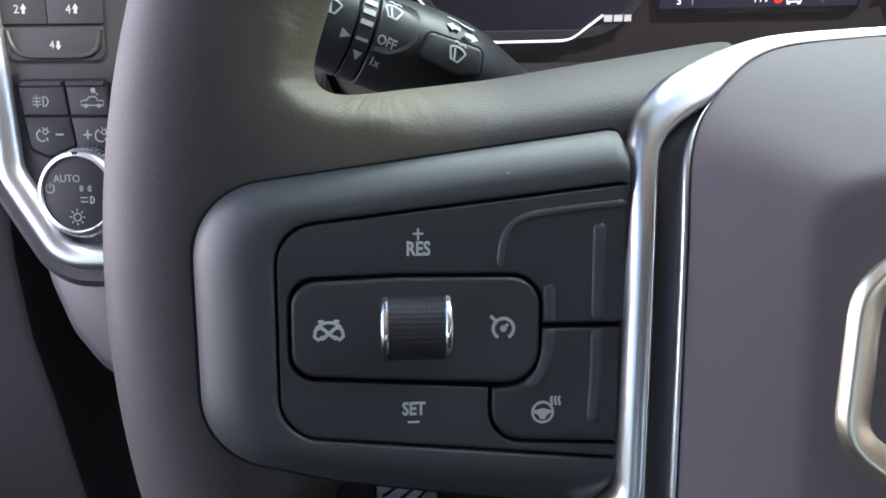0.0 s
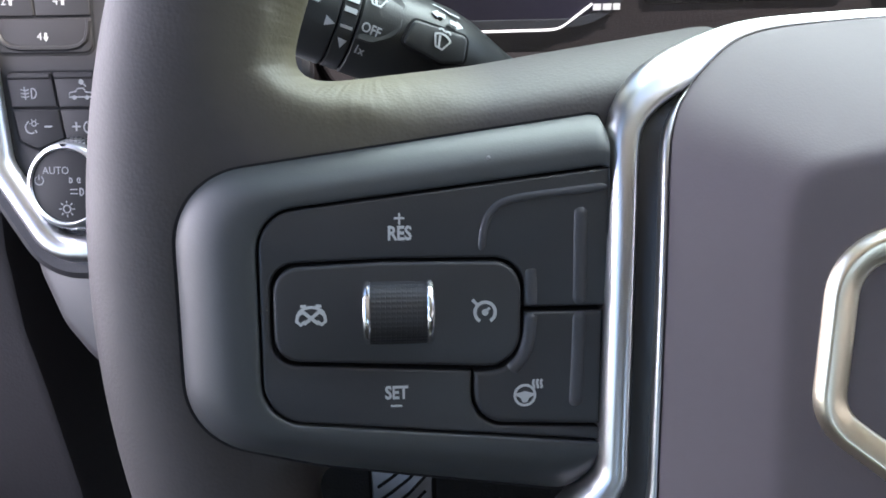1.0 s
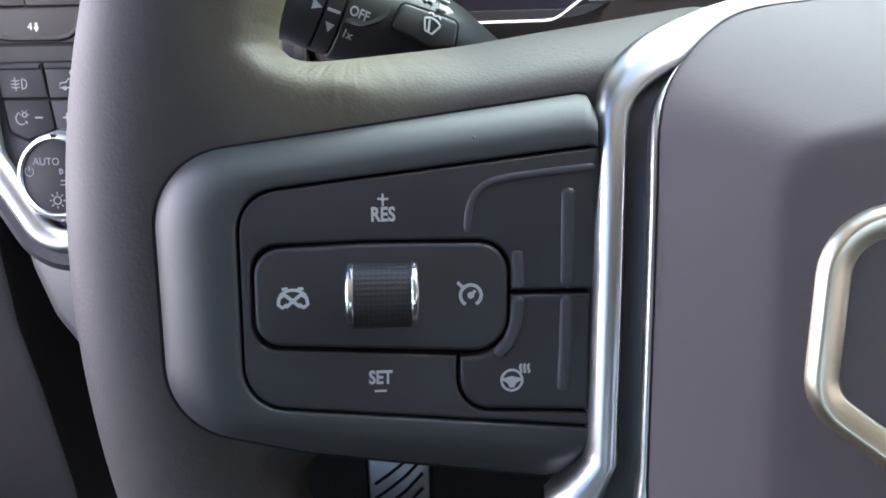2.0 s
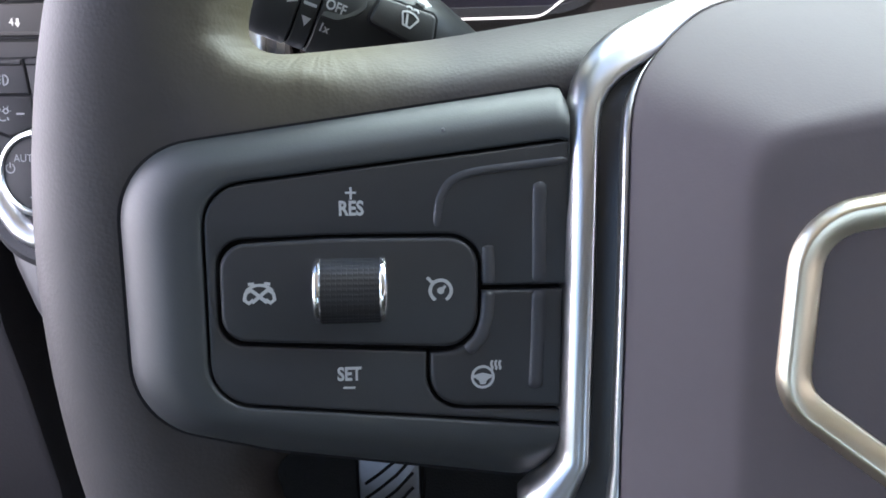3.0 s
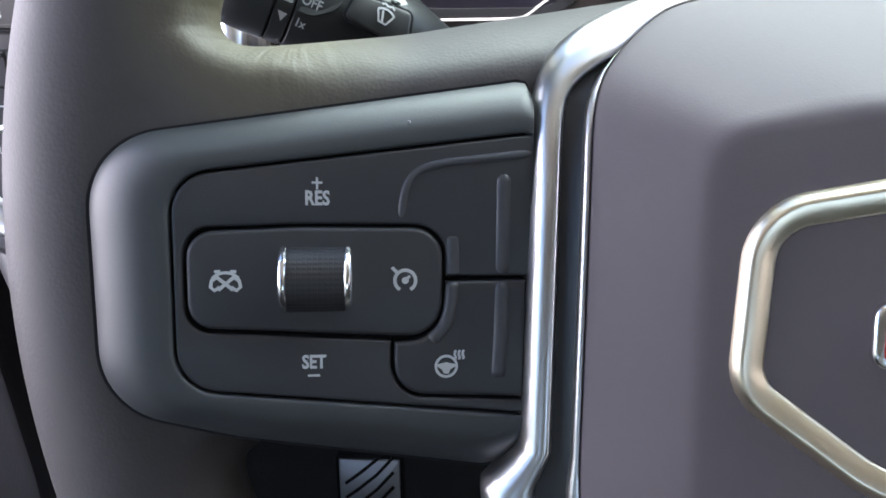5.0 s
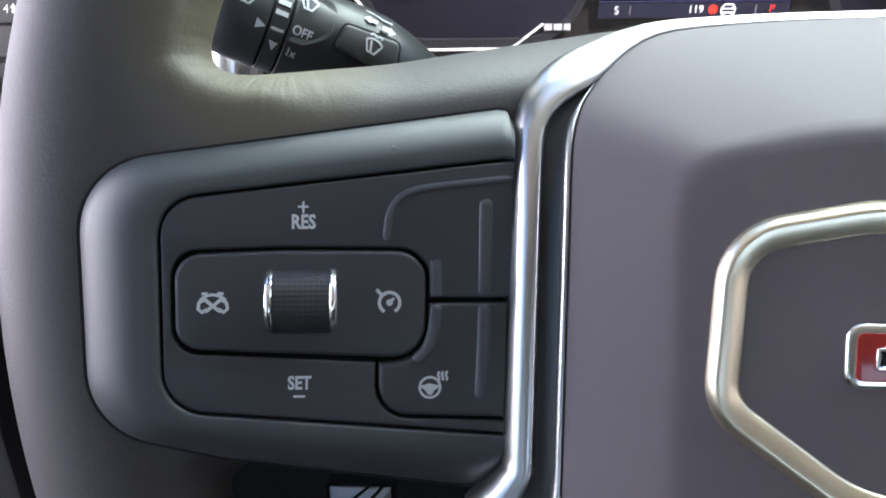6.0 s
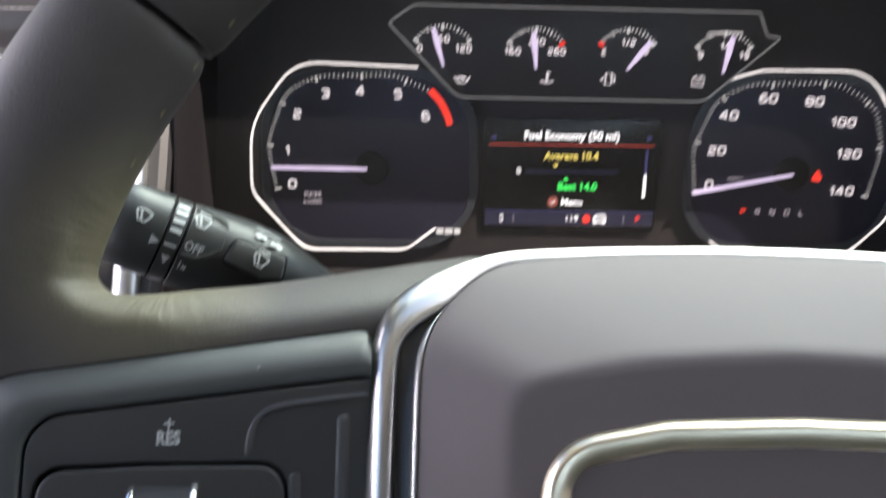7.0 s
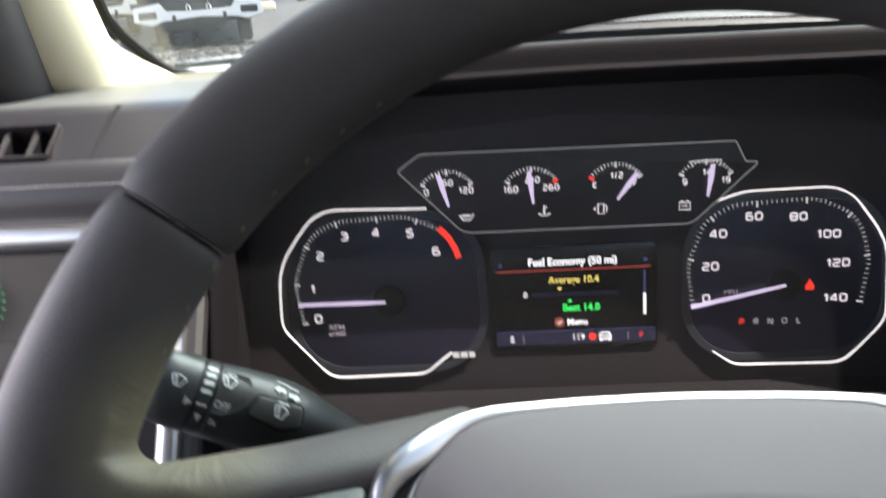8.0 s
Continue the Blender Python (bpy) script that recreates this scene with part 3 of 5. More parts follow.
edge_line = resample(rounded([(-80.8, 36.2, 14), (-63.6, 55.0, 12), (-34, 57.9, 60), (0, 59.0, 120), (34, 57.9, 60), (63.6, 55.0, 12), (80.8, 36.2, 14), (82, -60, 20), (56, -102, 25), (-56, -102, 25), (-82, -60, 20)], 12), N)
edge_line = softened(edge_line, 10)
crease = resample(rounded([(-61.5, 21, 4), (-58.5, 25.0, 4), (-33, 29.5, 40), (0, 31.5, 120), (33, 29.5, 40), (58.5, 25.0, 4), (61.5, 21, 4), (61.5, -58, 15), (44, -88, 20), (-44, -88, 20), (-61.5, -58, 15)], 12), N)
crease = softened(crease, 7)
rows = []
for f, h in ((0.0, -22), (0.0, -17.5), (0.03, -15.8), (0.12, -13.9), (0.4, -9.7), (0.7, -6.1), (0.91, -3.75), (0.97, -3.25), (1.03, -2.95), (1.1, -2.8), (1.5, -2.4)):
    ring = []
    for a, b in zip(edge_line, crease):
        p = a.lerp(b, f)
        ring.append((p.x, p.y, h - lean(a.y) * max(0.0, 1 - f)))
    rows.append(ring)
part("airbag_cover", loft(rows, False, True), AIRBAG, wheel, "grained dark airbag cover with a sloping upper face", WF, sharp=75)
# chrome U round it: the rounded body, a groove with its dark reflection painted black, and a thin inner lip
outer_line = inset(edge_line, -13.0)


def surround(profile, reach):
    """Carries (share of the width, height) round the cover; over the top the body takes the whole, narrow width."""
    rows = []
    for f, v in profile:
        ring = []
        for a, b in zip(edge_line, outer_line):
            b = b.copy()
            if b.y < -44:
                b.x += math.copysign(min(8.5, (-44 - b.y) * 0.9), b.x)
            if b.y < -70:
                b.y = max(b.y, -112)
            up = max(0.0, min(1.0, (a.y - 33) / 29))
            up = up * up * (3 - 2 * up)
            shut = max(0.0, min(1.0, (a.y - 30) / 15))
            shut = shut * shut * (3 - 2 * shut)
            g = 1 - (1 - f) * (1 + shut * 0.88) if reach else f * (1 - shut)
            p = a.lerp(b, g * (1 - 0.89 * up))
            ring.append((p.x, p.y, -16.6 - 5.0 * g * (1 - up) - lean(a.y) + v * (1 - up) - up * 2.1 * g - (0 if reach else 0.8 * shut)))
        rows.append(ring)
    return loft(rows, False, False)


chrome = part("chrome_surround", surround([(0.44, -7.0), (0.44, -1.2), (0.455, -0.5), (0.475, 0.2), (0.51, 0.9), (0.57, 1.4), (0.66, 1.75), (0.76, 1.7), (0.84, 1.2), (0.91, 0.3), (0.96, -0.7), (1.0, -2.2), (1.0, -8.0)], True), CHROME, wheel, "satin chrome surround of the airbag cover", WF, sharp=60)
part("groove", surround([(0.08, -2.4), (0.2, -2.6), (0.4, -2.6), (0.49, -2.4)], False), ROLLER, chrome, "chrome channel with its dark reflection painted black", WF)
part("inner_lip", surround([(0.0, -4.0), (0.0, 0.3), (0.03, 0.7), (0.07, 0.7), (0.10, 0.3), (0.12, -0.5), (0.12, -5.0)], False), CHROME, chrome, "thin bright lip", WF, sharp=60)
# a speck of lint
part("lint_speck", moved(lathe([(-0.3, 0.0), (0.0, 0.4), (0.25, 0.3), (0.35, 0.0)], 8), 19.2, 32.6, 1.0), THREAD, wheel, "pale speck of lint", PF)
# badge
hexa = rounded([(-53.6, 11.2, 13), (-28, 16.0, 30), (0, 16.8, 80), (28, 16.0, 30), (53.6, 11.2, 13), (55.6, -24.0, 12), (29, -43.4, 30), (0, -48.5, 40), (-29, -43.4, 30), (-55.6, -24.0, 12)], 8)
part("badge_frame", sweep(at_height(inset(hexa, 2.5), -2.6), [(-3.3, -0.6), (-3.2, 0.3), (-1.9, 1.75), (-1.5, 2.0), (-1.0, 2.0), (2.5, 0.75), (3.0, 0.3), (3.2, -0.6)], True), BADGE, wheel, "polished chrome badge frame", WF)
for k in range(3):
    x0 = -31.2 + k * 21.4
    body = rounded([(x0, -5.8, 3.2), (x0 + 19.6, -5.8, 3.2), (x0 + 19.6, -18.6, 3.2), (x0, -18.6, 3.2)], 6)
    block = part("emblem_block", slab(body, -0.6, -4, 1.1), BRIGHT, wheel, "chrome-edged red emblem block", WF)
    part("enamel", slab(inset(body, 1.7), -0.45, -3, 0.4), RED, block, "red enamel", WF)
    hole = rounded([(x0 + 5.2, -10.2, 0.6), (x0 + 14.2, -10.2, 0.6), (x0 + 14.2, -14.6, 0.6), (x0 + 5.2, -14.6, 0.6)], 3)
    part("slot", slab(hole, 0.15, -3, 0.3), BRIGHT, block, "", WF)
    part("slot_face", slab(inset(hole, 1.0), 0.3, -3, 0.1), GAP, block, "", WF)

# ---- stalk and column ----
column = thing("steering_column", "dark plastic steering column shroud behind the wheel", "steering column", WHEEL @ Vector((0, 0.2, -0.02)))
rows = []
for y, hw_, hh, zc in ((48, 34, 34, 0), (52, 50, 44, 0), (100, 62, 52, 2), (160, 72, 58, 6), (232, 80, 60, 10)):
    rows.append([(hw_ * math.copysign(abs(math.cos(q)) ** 0.6, math.cos(q)), y, zc + hh * math.copysign(abs(math.sin(q)) ** 0.6, math.sin(q))) for q in [2 * math.pi * j / 40 for j in range(40)]])
part("shroud", loft(rows, True, True), HOUSING, column, "", W_MM)
rows = [[(38 * math.cos(q), y, 38 * math.sin(q)) for q in [2 * math.pi * j / 40 for j in range(40)]] for y in (28, 54)]
part("hub_boss", loft(rows, True, True), HOUSING, wheel, "", W_MM)

stalk = thing("wiper_stalk", "black multi-function stalk with white wiper symbols and a washer button", "control stalk", WHEEL @ Vector((-0.10, 0.11, 0.045)))
sx = Vector((0.913, 0.388, -0.128)).normalized()
STALK_DIP = radians(10)
sz = Vector((36, -233, -33)).normalized()
sz = (sz - sx * sz.dot(sx)).normalized()
sy = sz.cross(sx)
sx, sy = sx * math.cos(STALK_DIP) - sy * math.sin(STALK_DIP), sy * math.cos(STALK_DIP) + sx * math.sin(STALK_DIP)
OFF_AT = Vector((-156.9, 83.9, 64.1))
STALK_R = 14.6
SM = Matrix(((*[v.x for v in (sx, sy, sz)], 0), (*[v.y for v in (sx, sy, sz)], 0), (*[v.z for v in (sx, sy, sz)], 0), (0, 0, 0, 1)))
SF = W_MM @ Matrix.Translation(OFF_AT - sz * STALK_R) @ SM


def stalk_piece(stations):
    rows = []
    for a, r, cy, cz in stations:
        rows.append([(a, cy + r * math.cos(q), cz + r * math.sin(q)) for q in [2 * math.pi * j / 40 for j in range(40)]])
    return loft(rows, True, True)


def wrapped(bm, r=STALK_R):
    for v in bm.verts:
        q = v.co.y / r
        h = r + v.co.z
        v.co.y, v.co.z = h * math.sin(q), h * math.cos(q)
    return bm


part("end_knob", stalk_piece([(-25.5, 10, 0, 0), (-25, 12.6, 0, 0), (-23.5, 13.8, 0, 0), (-18, 14.4, 0, 0), (-10.0, 14.6, 0, 0), (-9.6, 14.2, 0, 0)]), STALK, stalk, "turning end of the stalk", SF)
part("joint", stalk_piece([(-10.2, 13.7, 0, 0), (-2.8, 13.7, 0, 0)]), GAP, stalk, "dark joint", SF)
part("band", stalk_piece([(-9.1, 14.0, 0, 0), (-8.8, 14.4, 0, 0), (-4.2, 14.5, 0, 0), (-3.9, 14.1, 0, 0)]), STALK, stalk, "ring with the interval marks", SF)
body = part("stalk_body", stalk_piece([(-3.4, 14.1, 0, 0), (-3.0, 14.6, 0, 0), (4, 15.0, 0.3, -0.2), (17, 15.2, 0.9, -0.6), (26, 14.2, 1.6, -1.0), (34, 12.4, 2.0, -2), (42, 10.2, 1.8, -4), (50, 8.6, 1.2, -7), (60, 7.6, 0, -10), (85, 7.2, -4, -16)]), STALK, stalk, "", SF)


def mark(bm, name="symbol", lift=0.1, label=""):
    bmesh.ops.translate(bm, verts=bm.verts, vec=(0, 0, lift))
    return part(name, wrapped(bm), PRINT, stalk, label, SF, smooth=False)


def wiper_icon(cx, cy, s, jets=True):
    g = ribbon([(cx - 2.2 * s, cy + 0.9 * s), (cx - 1.0 * s, cy - 1.6 * s), (cx + 1.0 * s, cy - 1.6 * s), (cx + 2.2 * s, cy + 0.9 * s)], 0.5 * s)
    g = ribbon(arc(cx, cy - 1.6 * s, 3.4 * s, 48, 132, 8), 0.5 * s, bm=g)
    g = ribbon([(cx - 0.1 * s, cy - 1.5 * s), (cx - 0.9 * s, cy + 1.2 * s)], 0.55 * s, bm=g)
    if jets:
        g = ribbon(arc(cx - 0.9 * s, cy + 2.2 * s, 0.8 * s, 20, 160, 5), 0.45 * s, bm=g)
        g = ribbon(arc(cx + 0.9 * s, cy + 2.2 * s, 0.8 * s, 20, 160, 5), 0.45 * s, bm=g)
    return g


collar = rounded([(-2.6, 15, 0.5), (9.5, 15, 4), (9.0, 1.0, 6), (2.0, -3.6, 4), (-2.6, -3.6, 0.5)], 6)
part("collar", wrapped(slab(collar, 0.55, -1.0, 0.5), 14.8), STALK, stalk, "raised collar under the wiper marks", SF)
mark(moved(wiper_icon(0, 0, 1.15, False), -17.3, 4.6, turn=-3), "wiper_symbol")
mark(patch([(-12.9, -0.1), (-12.9, -3.1), (-9.9, -1.6)]), "arrow_mark")
for y, w in ((13.4, 1.9), (10.3, 1.8), (7.0, 1.7), (3.6, 1.5), (-1.4, 0.9)):
    mark(patch([(-8.4, y - w / 2), (-4.6, y - w / 2), (-4.6, y + w / 2), (-8.4, y + w / 2)]), "interval_mark")
mark(patch([(-7.9, -5.0), (-5.0, -5.2), (-6.3, -8.0)]), "arrow_mark")
mark(moved(wiper_icon(0, 0, 1.2), 0.4, 9.3, turn=-3), "wiper_symbol", 0.9)
mark(moved(lettering("OFF", 2.7, 0.9, bold=0.03), 0.6, 0.2, turn=-3), "off_lettering", 0.9)
mark(moved(lettering("1x", 2.5, 0.9, bold=0.03), -0.8, -6.5, turn=-3), "once_lettering", 0.5)
mark(patch([(KX0 + a_, KY0 + b_) for KX0, KY0 in ((19.6, 12.2),) for a_, b_ in ((-2.2, 0.2), (0.0, 2.0), (0.0, 1.2), (2.4, 0.9), (2.4, -0.7), (0.0, -0.6), (0.0, -1.5))]), "turn_mark", 1.2)
mark(patch([(KX0 + a_, KY0 + b_) for KX0, KY0 in ((25.8, 11.0),) for a_, b_ in ((2.4, -0.4), (0.2, 1.5), (0.2, 0.8), (-2.2, 1.0), (-2.2, -0.6), (0.2, -0.9), (0.2, -1.8))]), "turn_mark", 1.2)
mark(ribbon([(18.0, 17.2), (21.0, 16.6), (23.6, 15.2), (27.0, 14.8)], 0.9), "beam_mark", 1.0)
key = rounded([(12.2, 7.8, 2), (29.8, 8.6, 2), (30.8, 0.4, 2), (23.8, -1.9, 1.5), (10.3, -0.2, 1.5)], 5)
part("key_gap", wrapped(slab(inset(key, -0.7), 0.55, -1.2, 0.1), 15.6), GAP, stalk, "", SF)
washer = part("washer_button", wrapped(slab(key, 1.0, -1.0, 0.9), 15.6), STALK, stalk, "raised black washer button", SF)
g = wrapped(moved(wiper_icon(0, 0, 1.2), 21.8, 4.0, 1.05, turn=-8), 15.6)
part("washer_symbol", g, PRINT, washer, "", SF, smooth=False)

# ---- instrument cluster ----
cluster = thing("instrument_cluster", "lit instrument cluster with two dials, small gauges and screen", "instrument cluster", CLUSTER @ Vector((0, 0.01, -0.085)))
back_line = rounded([(-216, 112, 40), (216, 112, 40), (216, -88, 25), (-216, -88, 25)], 8)
part("back_plate", slab(back_line, -3.0, -30, 1), HOUSING, cluster, "black face behind the dials", CF)


STROKES = {
    "0": (0.95, [[(0, 0), (0, 1), (1, 1), (1, 0)]]), "1": (0.45, [[(0, 0.78), (0.55, 1), (0.75, 1), (0.75, 0)]]),
    "2": (0.92, [[(0, 1), (1, 1), (1, 0.52), (0, 0.46), (0, 0), (1, 0)]]), "3": (0.92, [[(0, 1), (1, 1), (1, 0), (0, 0)], [(0.3, 0.5), (0.98, 0.5)]]),
    "4": (0.95, [[(0.74, 0), (0.74, 1), (0.6, 1), (0, 0.36), (0, 0.27), (1, 0.27)]]), "5": (0.92, [[(1, 1), (0.04, 1), (0.04, 0.58), (1, 0.58), (1, 0), (0, 0)]]),
    "6": (0.92, [[(0.9, 1), (0, 1), (0, 0), (1, 0), (1, 0.57), (0.05, 0.57)]]), "8": (0.95, [[(0, 0), (0, 1), (1, 1), (1, 0)], [(0.02, 0.52), (0.98, 0.52)]]),
    "9": (0.92, [[(0.1, 0), (1, 0), (1, 1), (0, 1), (0, 0.43), (0.95, 0.43)]]), "E": (0.75, [[(1, 1), (0, 1), (0, 0), (1, 0)], [(0, 0.5), (0.85, 0.5)]]),
    "F": (0.75, [[(1, 1), (0, 1), (0, 0)], [(0, 0.5), (0.85, 0.5)]]), "/": (0.4, [[(0, 0), (1, 1)]]), "P": (0.85, [[(0, 0), (0, 1), (1, 1), (1, 0.45), (0.04, 0.45)]]),
    "R": (0.85, [[(0, 0), (0, 1), (1, 1), (1, 0.45), (0.04, 0.45)], [(0.5, 0.45), (1, 0)]]), "N": (0.9, [[(0, 0), (0, 1), (0.15, 1), (0.85, 0), (1, 0), (1, 1)]]),
    "D": (0.9, [[(0, 0), (0, 1), (1, 1), (1, 0)]]), "L": (0.75, [[(0, 1), (0, 0), (1, 0)]]),
}


def squared(body_, size, bold=0.21, wide=0.92, z=0.0):
    """Wide squared figures drawn in strokes, centred on the origin; size is their height."""
    w = size * bold
    tall = size - w
    total = sum(STROKES[c][0] * wide * tall + w for c in body_) + (len(body_) - 1) * size * 0.14
    at, bm = -total / 2, None
    for c in body_:
        share, lines = STROKES[c]
        span = share * wide * tall
        for line in lines:
            pts = [(at + w / 2 + x_ * span, -tall / 2 + y_ * tall) for x_, y_ in line]
            shut = c in "08D" and len(line) == 4
            r = tall * (0.26 if len(line) > 3 else 0.12)
            pts = rounded([(x_, y_, r if shut or 0 < i < len(pts) - 1 else 0) for i, (x_, y_) in enumerate(pts)], 4)
            clean = [pts[0]]
            for p in pts[1:]:
                if (p - clean[-1]).length > 0.02:
                    clean.append(p)
            bm = ribbon(clean, w, z, shut, bm=bm)
        at += span + w + size * 0.14
    return bm


def numerals(parent, marks, size, wide=0.92, mat=NUM):
    for body_, x_, y_ in marks:
        part("numeral", moved(squared(body_, size, wide=wide), x_, y_, 0.3), mat, parent, "", CF, smooth=False)


def ticks(line, count, z, long, short, every, bm=None):
    """Tick marks set inwards along an open line of points."""
    pts = [Vector(p) for p in line]
    at = [0.0]
    for a, b in zip(pts, pts[1:]):
        at.append(at[-1] + (b - a).length)
    for i in range(count):
        s = at[-1] * i / (count - 1)
        k = max(j for j in range(len(pts) - 1) if at[j] <= s + 1e-6)
        d = (pts[k + 1] - pts[k]).normalized()
        p = pts[k] + d * (s - at[k])
        n = Vector((d.y, -d.x))
        big = i % every == 0
        l, w = (long, 1.1) if big else (short, 0.45)
        bm = ribbon([p, p + n * l], w, z, bm=bm)
    return bm


def needle(parent, px_, py_, tx, ty, w0, w1, z):
    a, b = Vector((px_, py_)), Vector((tx, ty))
    d = (b - a).normalized()
    n = Vector((-d.y, d.x))
    part("needle", patch([a + n * w0 / 2, a + d * 14 + n * w0 * 0.75, b + n * w1 / 2, b - n * w1 / 2, a + d * 14 - n * w0 * 0.75, a - n * w0 / 2], z, thick=0.8), NEEDLE, parent, "lit lilac needle", CF, smooth=False)


def big_dial(name, s, label, ring_line, ticks_line, count, every):
    """One of the two large dials. s: -1 for the engine speed dial, 1 for the road speed dial."""
    cx = 113.5 * s
    face = rounded([(cx - 55 , 31, 34), (cx + 55, 31, 34), (cx + 58, -64, 34), (cx - 58, -64, 34)], 10)
    d = part(name, slab(face, -0.6, -8, 0.5), DIAL, cluster, label, CF)
    part("dial_ring", sweep(at_height([Vector(p) for p in ring_line], -0.6), [(-0.6, 0), (-0.45, 1.2), (0.05, 1.6), (0.5, 1.1), (0.65, 0)]), LITRING, d, "pale lit ring", CF)
    inner_ = inset(rounded([(cx - 58 , 33, 36), (cx + 58, 33, 36), (cx + 61, -67, 36), (cx - 61, -67, 36)], 12), 4.0)
    part("dial_band", sweep(at_height(inner_, -0.5), [(-2.2, 0), (-2.0, 0.5), (2.0, 0.5), (2.2, 0)], True), RINGDARK, d, "", CF)
    part("tick_scale", ticks(ticks_line, count, 0.2, 3.6, 2.2, every), TICK, d, "", CF, smooth=False)
    part("needle_boss", moved(lathe([(0, 9.5), (2.2, 9.0), (2.6, 7.5), (2.6, 0.0)], 28), cx * 0.995, -20.9, 0), GAP, d, "black needle boss", CF)
    return d


tach_ring = rounded([(-88, 32.0, 0), (-152, 34.0, 24), (-176, 2, 40), (-177.4, -35, 12), (-150, -66.6, 12), (-94, -66.2, 8), (-78, -53.8, 0)], 10)
tach_ring = softened(stepped(tach_ring, 120), 3, False)
tach_ticks = rounded([(-164.8, -33, 0), (-168.5, -8, 20), (-158, 20, 25), (-140, 28, 30), (-100, 29.5, 30), (-82.5, 21.5, 0)], 8)
tach = big_dial("tachometer", -1, "dark engine speed dial, needle near one", tach_ring, tach_ticks, 56, 10)
numerals(tach, [("0", -155.2, -30), ("1", -157.0, -12), ("2", -151.2, 7.3), ("3", -136.2, 18.2), ("4", -117.9, 19.6), ("5", -98.4, 18.4), ("6", -83.8, 7.2)], 5.2)
part("red_zone", sweep([(-81.5, 20.6, 0.2), (-76, 14.5, 0.2), (-72.4, 7.5, 0.2), (-71.0, 2.8, 0.2)], [(-1.7, 0), (1.7, 0), (1.7, 0.4), (-1.7, 0.4)]), REDLIT, tach, "red zone", CF, smooth=False)
needle(tach, -114.8, -20.9, -165.6, -20.6, 1.5, 1.9, 3.0)
part("unit_mark", joined(moved(lettering("RPM", 2.8, 1.25, bold=0.03), -144.6, -35.6, 0.3), moved(lettering("x1000", 2.6, 1.1, bold=0.03), -144.8, -39.6, 0.3)), LITGREY, tach, "", CF, smooth=False)
part("maker_mark", joined(patch([(-77.5, -53.6), (-73.6, -53.6), (-73.6, -56.8), (-77.5, -56.8)], 0.4), patch([(-72.8, -53.6), (-68.6, -53.6), (-68.6, -56.8), (-72.8, -56.8)], 0.4), patch([(-67.8, -53.6), (-64.4, -53.6), (-64.4, -56.8), (-67.8, -56.8)], 0.4)), TICK, tach, "plain white maker's bars", CF, smooth=False)
speed_ring = rounded([(73, -58.8, 0), (85, -67.6, 8), (147, -68.6, 14), (170.0, -44, 14), (169.0, 2, 40), (146, 33.4, 24), (90, 33.0, 20), (72, 27.5, 0)], 10)
speed_ring = softened(stepped(speed_ring, 120), 3, False)
speed_ticks = rounded([(60.6, -31, 0), (57.5, -8, 20), (67, 18, 20), (84, 27, 30), (130, 28.5, 30), (154, 17, 25), (160.5, -8, 20), (156.5, -33, 0)], 8)
speedo = big_dial("speedometer", 1, "dark road speed dial, needle at zero", speed_ring, speed_ticks, 71, 10)
numerals(speedo, [("0", 69.2, -27.4), ("20", 71.4, -8.8), ("40", 75.7, 9.8), ("60", 95.4, 18.8), ("80", 119.8, 17.6), ("100", 136.7, 7.0), ("120", 142.3, -9.8), ("140", 141.5, -30)], 4.9, 0.95)
needle(speedo, 112.6, -20.9, 59.8, -31.4, 1.4, 2.3, 3.0)
part("unit_mark", moved(lettering("MPH", 2.3, 1.2), 83, -24.2, 0.3), LITGREY, speedo, "", CF, smooth=False)
part("warning_light", moved(patch([(-2.3, -3.2), (2.3, -3.2), (2.6, -1.0), (0, 3.2), (-2.6, -1.0)]), 127.0, -21.6, 0.2), REDLIT, speedo, "red warning light", CF, smooth=False)
for i, c in enumerate("PRNDL"):
    part("gear_letter", moved(squared(c, 3.7, 0.17, 0.85), 89.4 + i * 8.0, -42 - 0.1 * i, 0.3), REDLIT if c == "P" else LITGREY, speedo, "", CF, smooth=False)

sub_line = rounded([(-90, 63.2, 5), (-103.6, 54.0, 2), (-67.5, 17.2, 12), (60.5, 16.6, 12), (97.2, 49.6, 1), (89.6, 50.4, 1), (84.2, 61.8, 2)], 8)
sub = part("gauge_panel", slab(sub_line, 3.5, -6, 1.0), SUBDIAL, cluster, "black panel with four small gauges", CF)
# the edge is no lamp; a dim glow stands for its reflections
part("panel_edge", sweep(at_height(inset(sub_line, 0.3), 3.2), [(-0.55, 0), (-0.3, 0.8), (0.3, 0.8), (0.55, 0)], True), glowing("painted edge glint", (0.30, 0.30, 0.31), 0.42), sub, "thin silver edge with its glints as a dim glow", CF)
GAUGES = [(-75, 33, -80.3, 51.5, ("0", "60", "120"), (), None), (-27.6, 32.3, -29.6, 50.6, ("160", "210", "260"), (16,), None), (19, 32.5, 30.2, 46.8, ("E", "1/2", "F"), (0,), None), (68.4, 31.7, 71.4, 49.6, ("9", "14", "19"), (), None)]
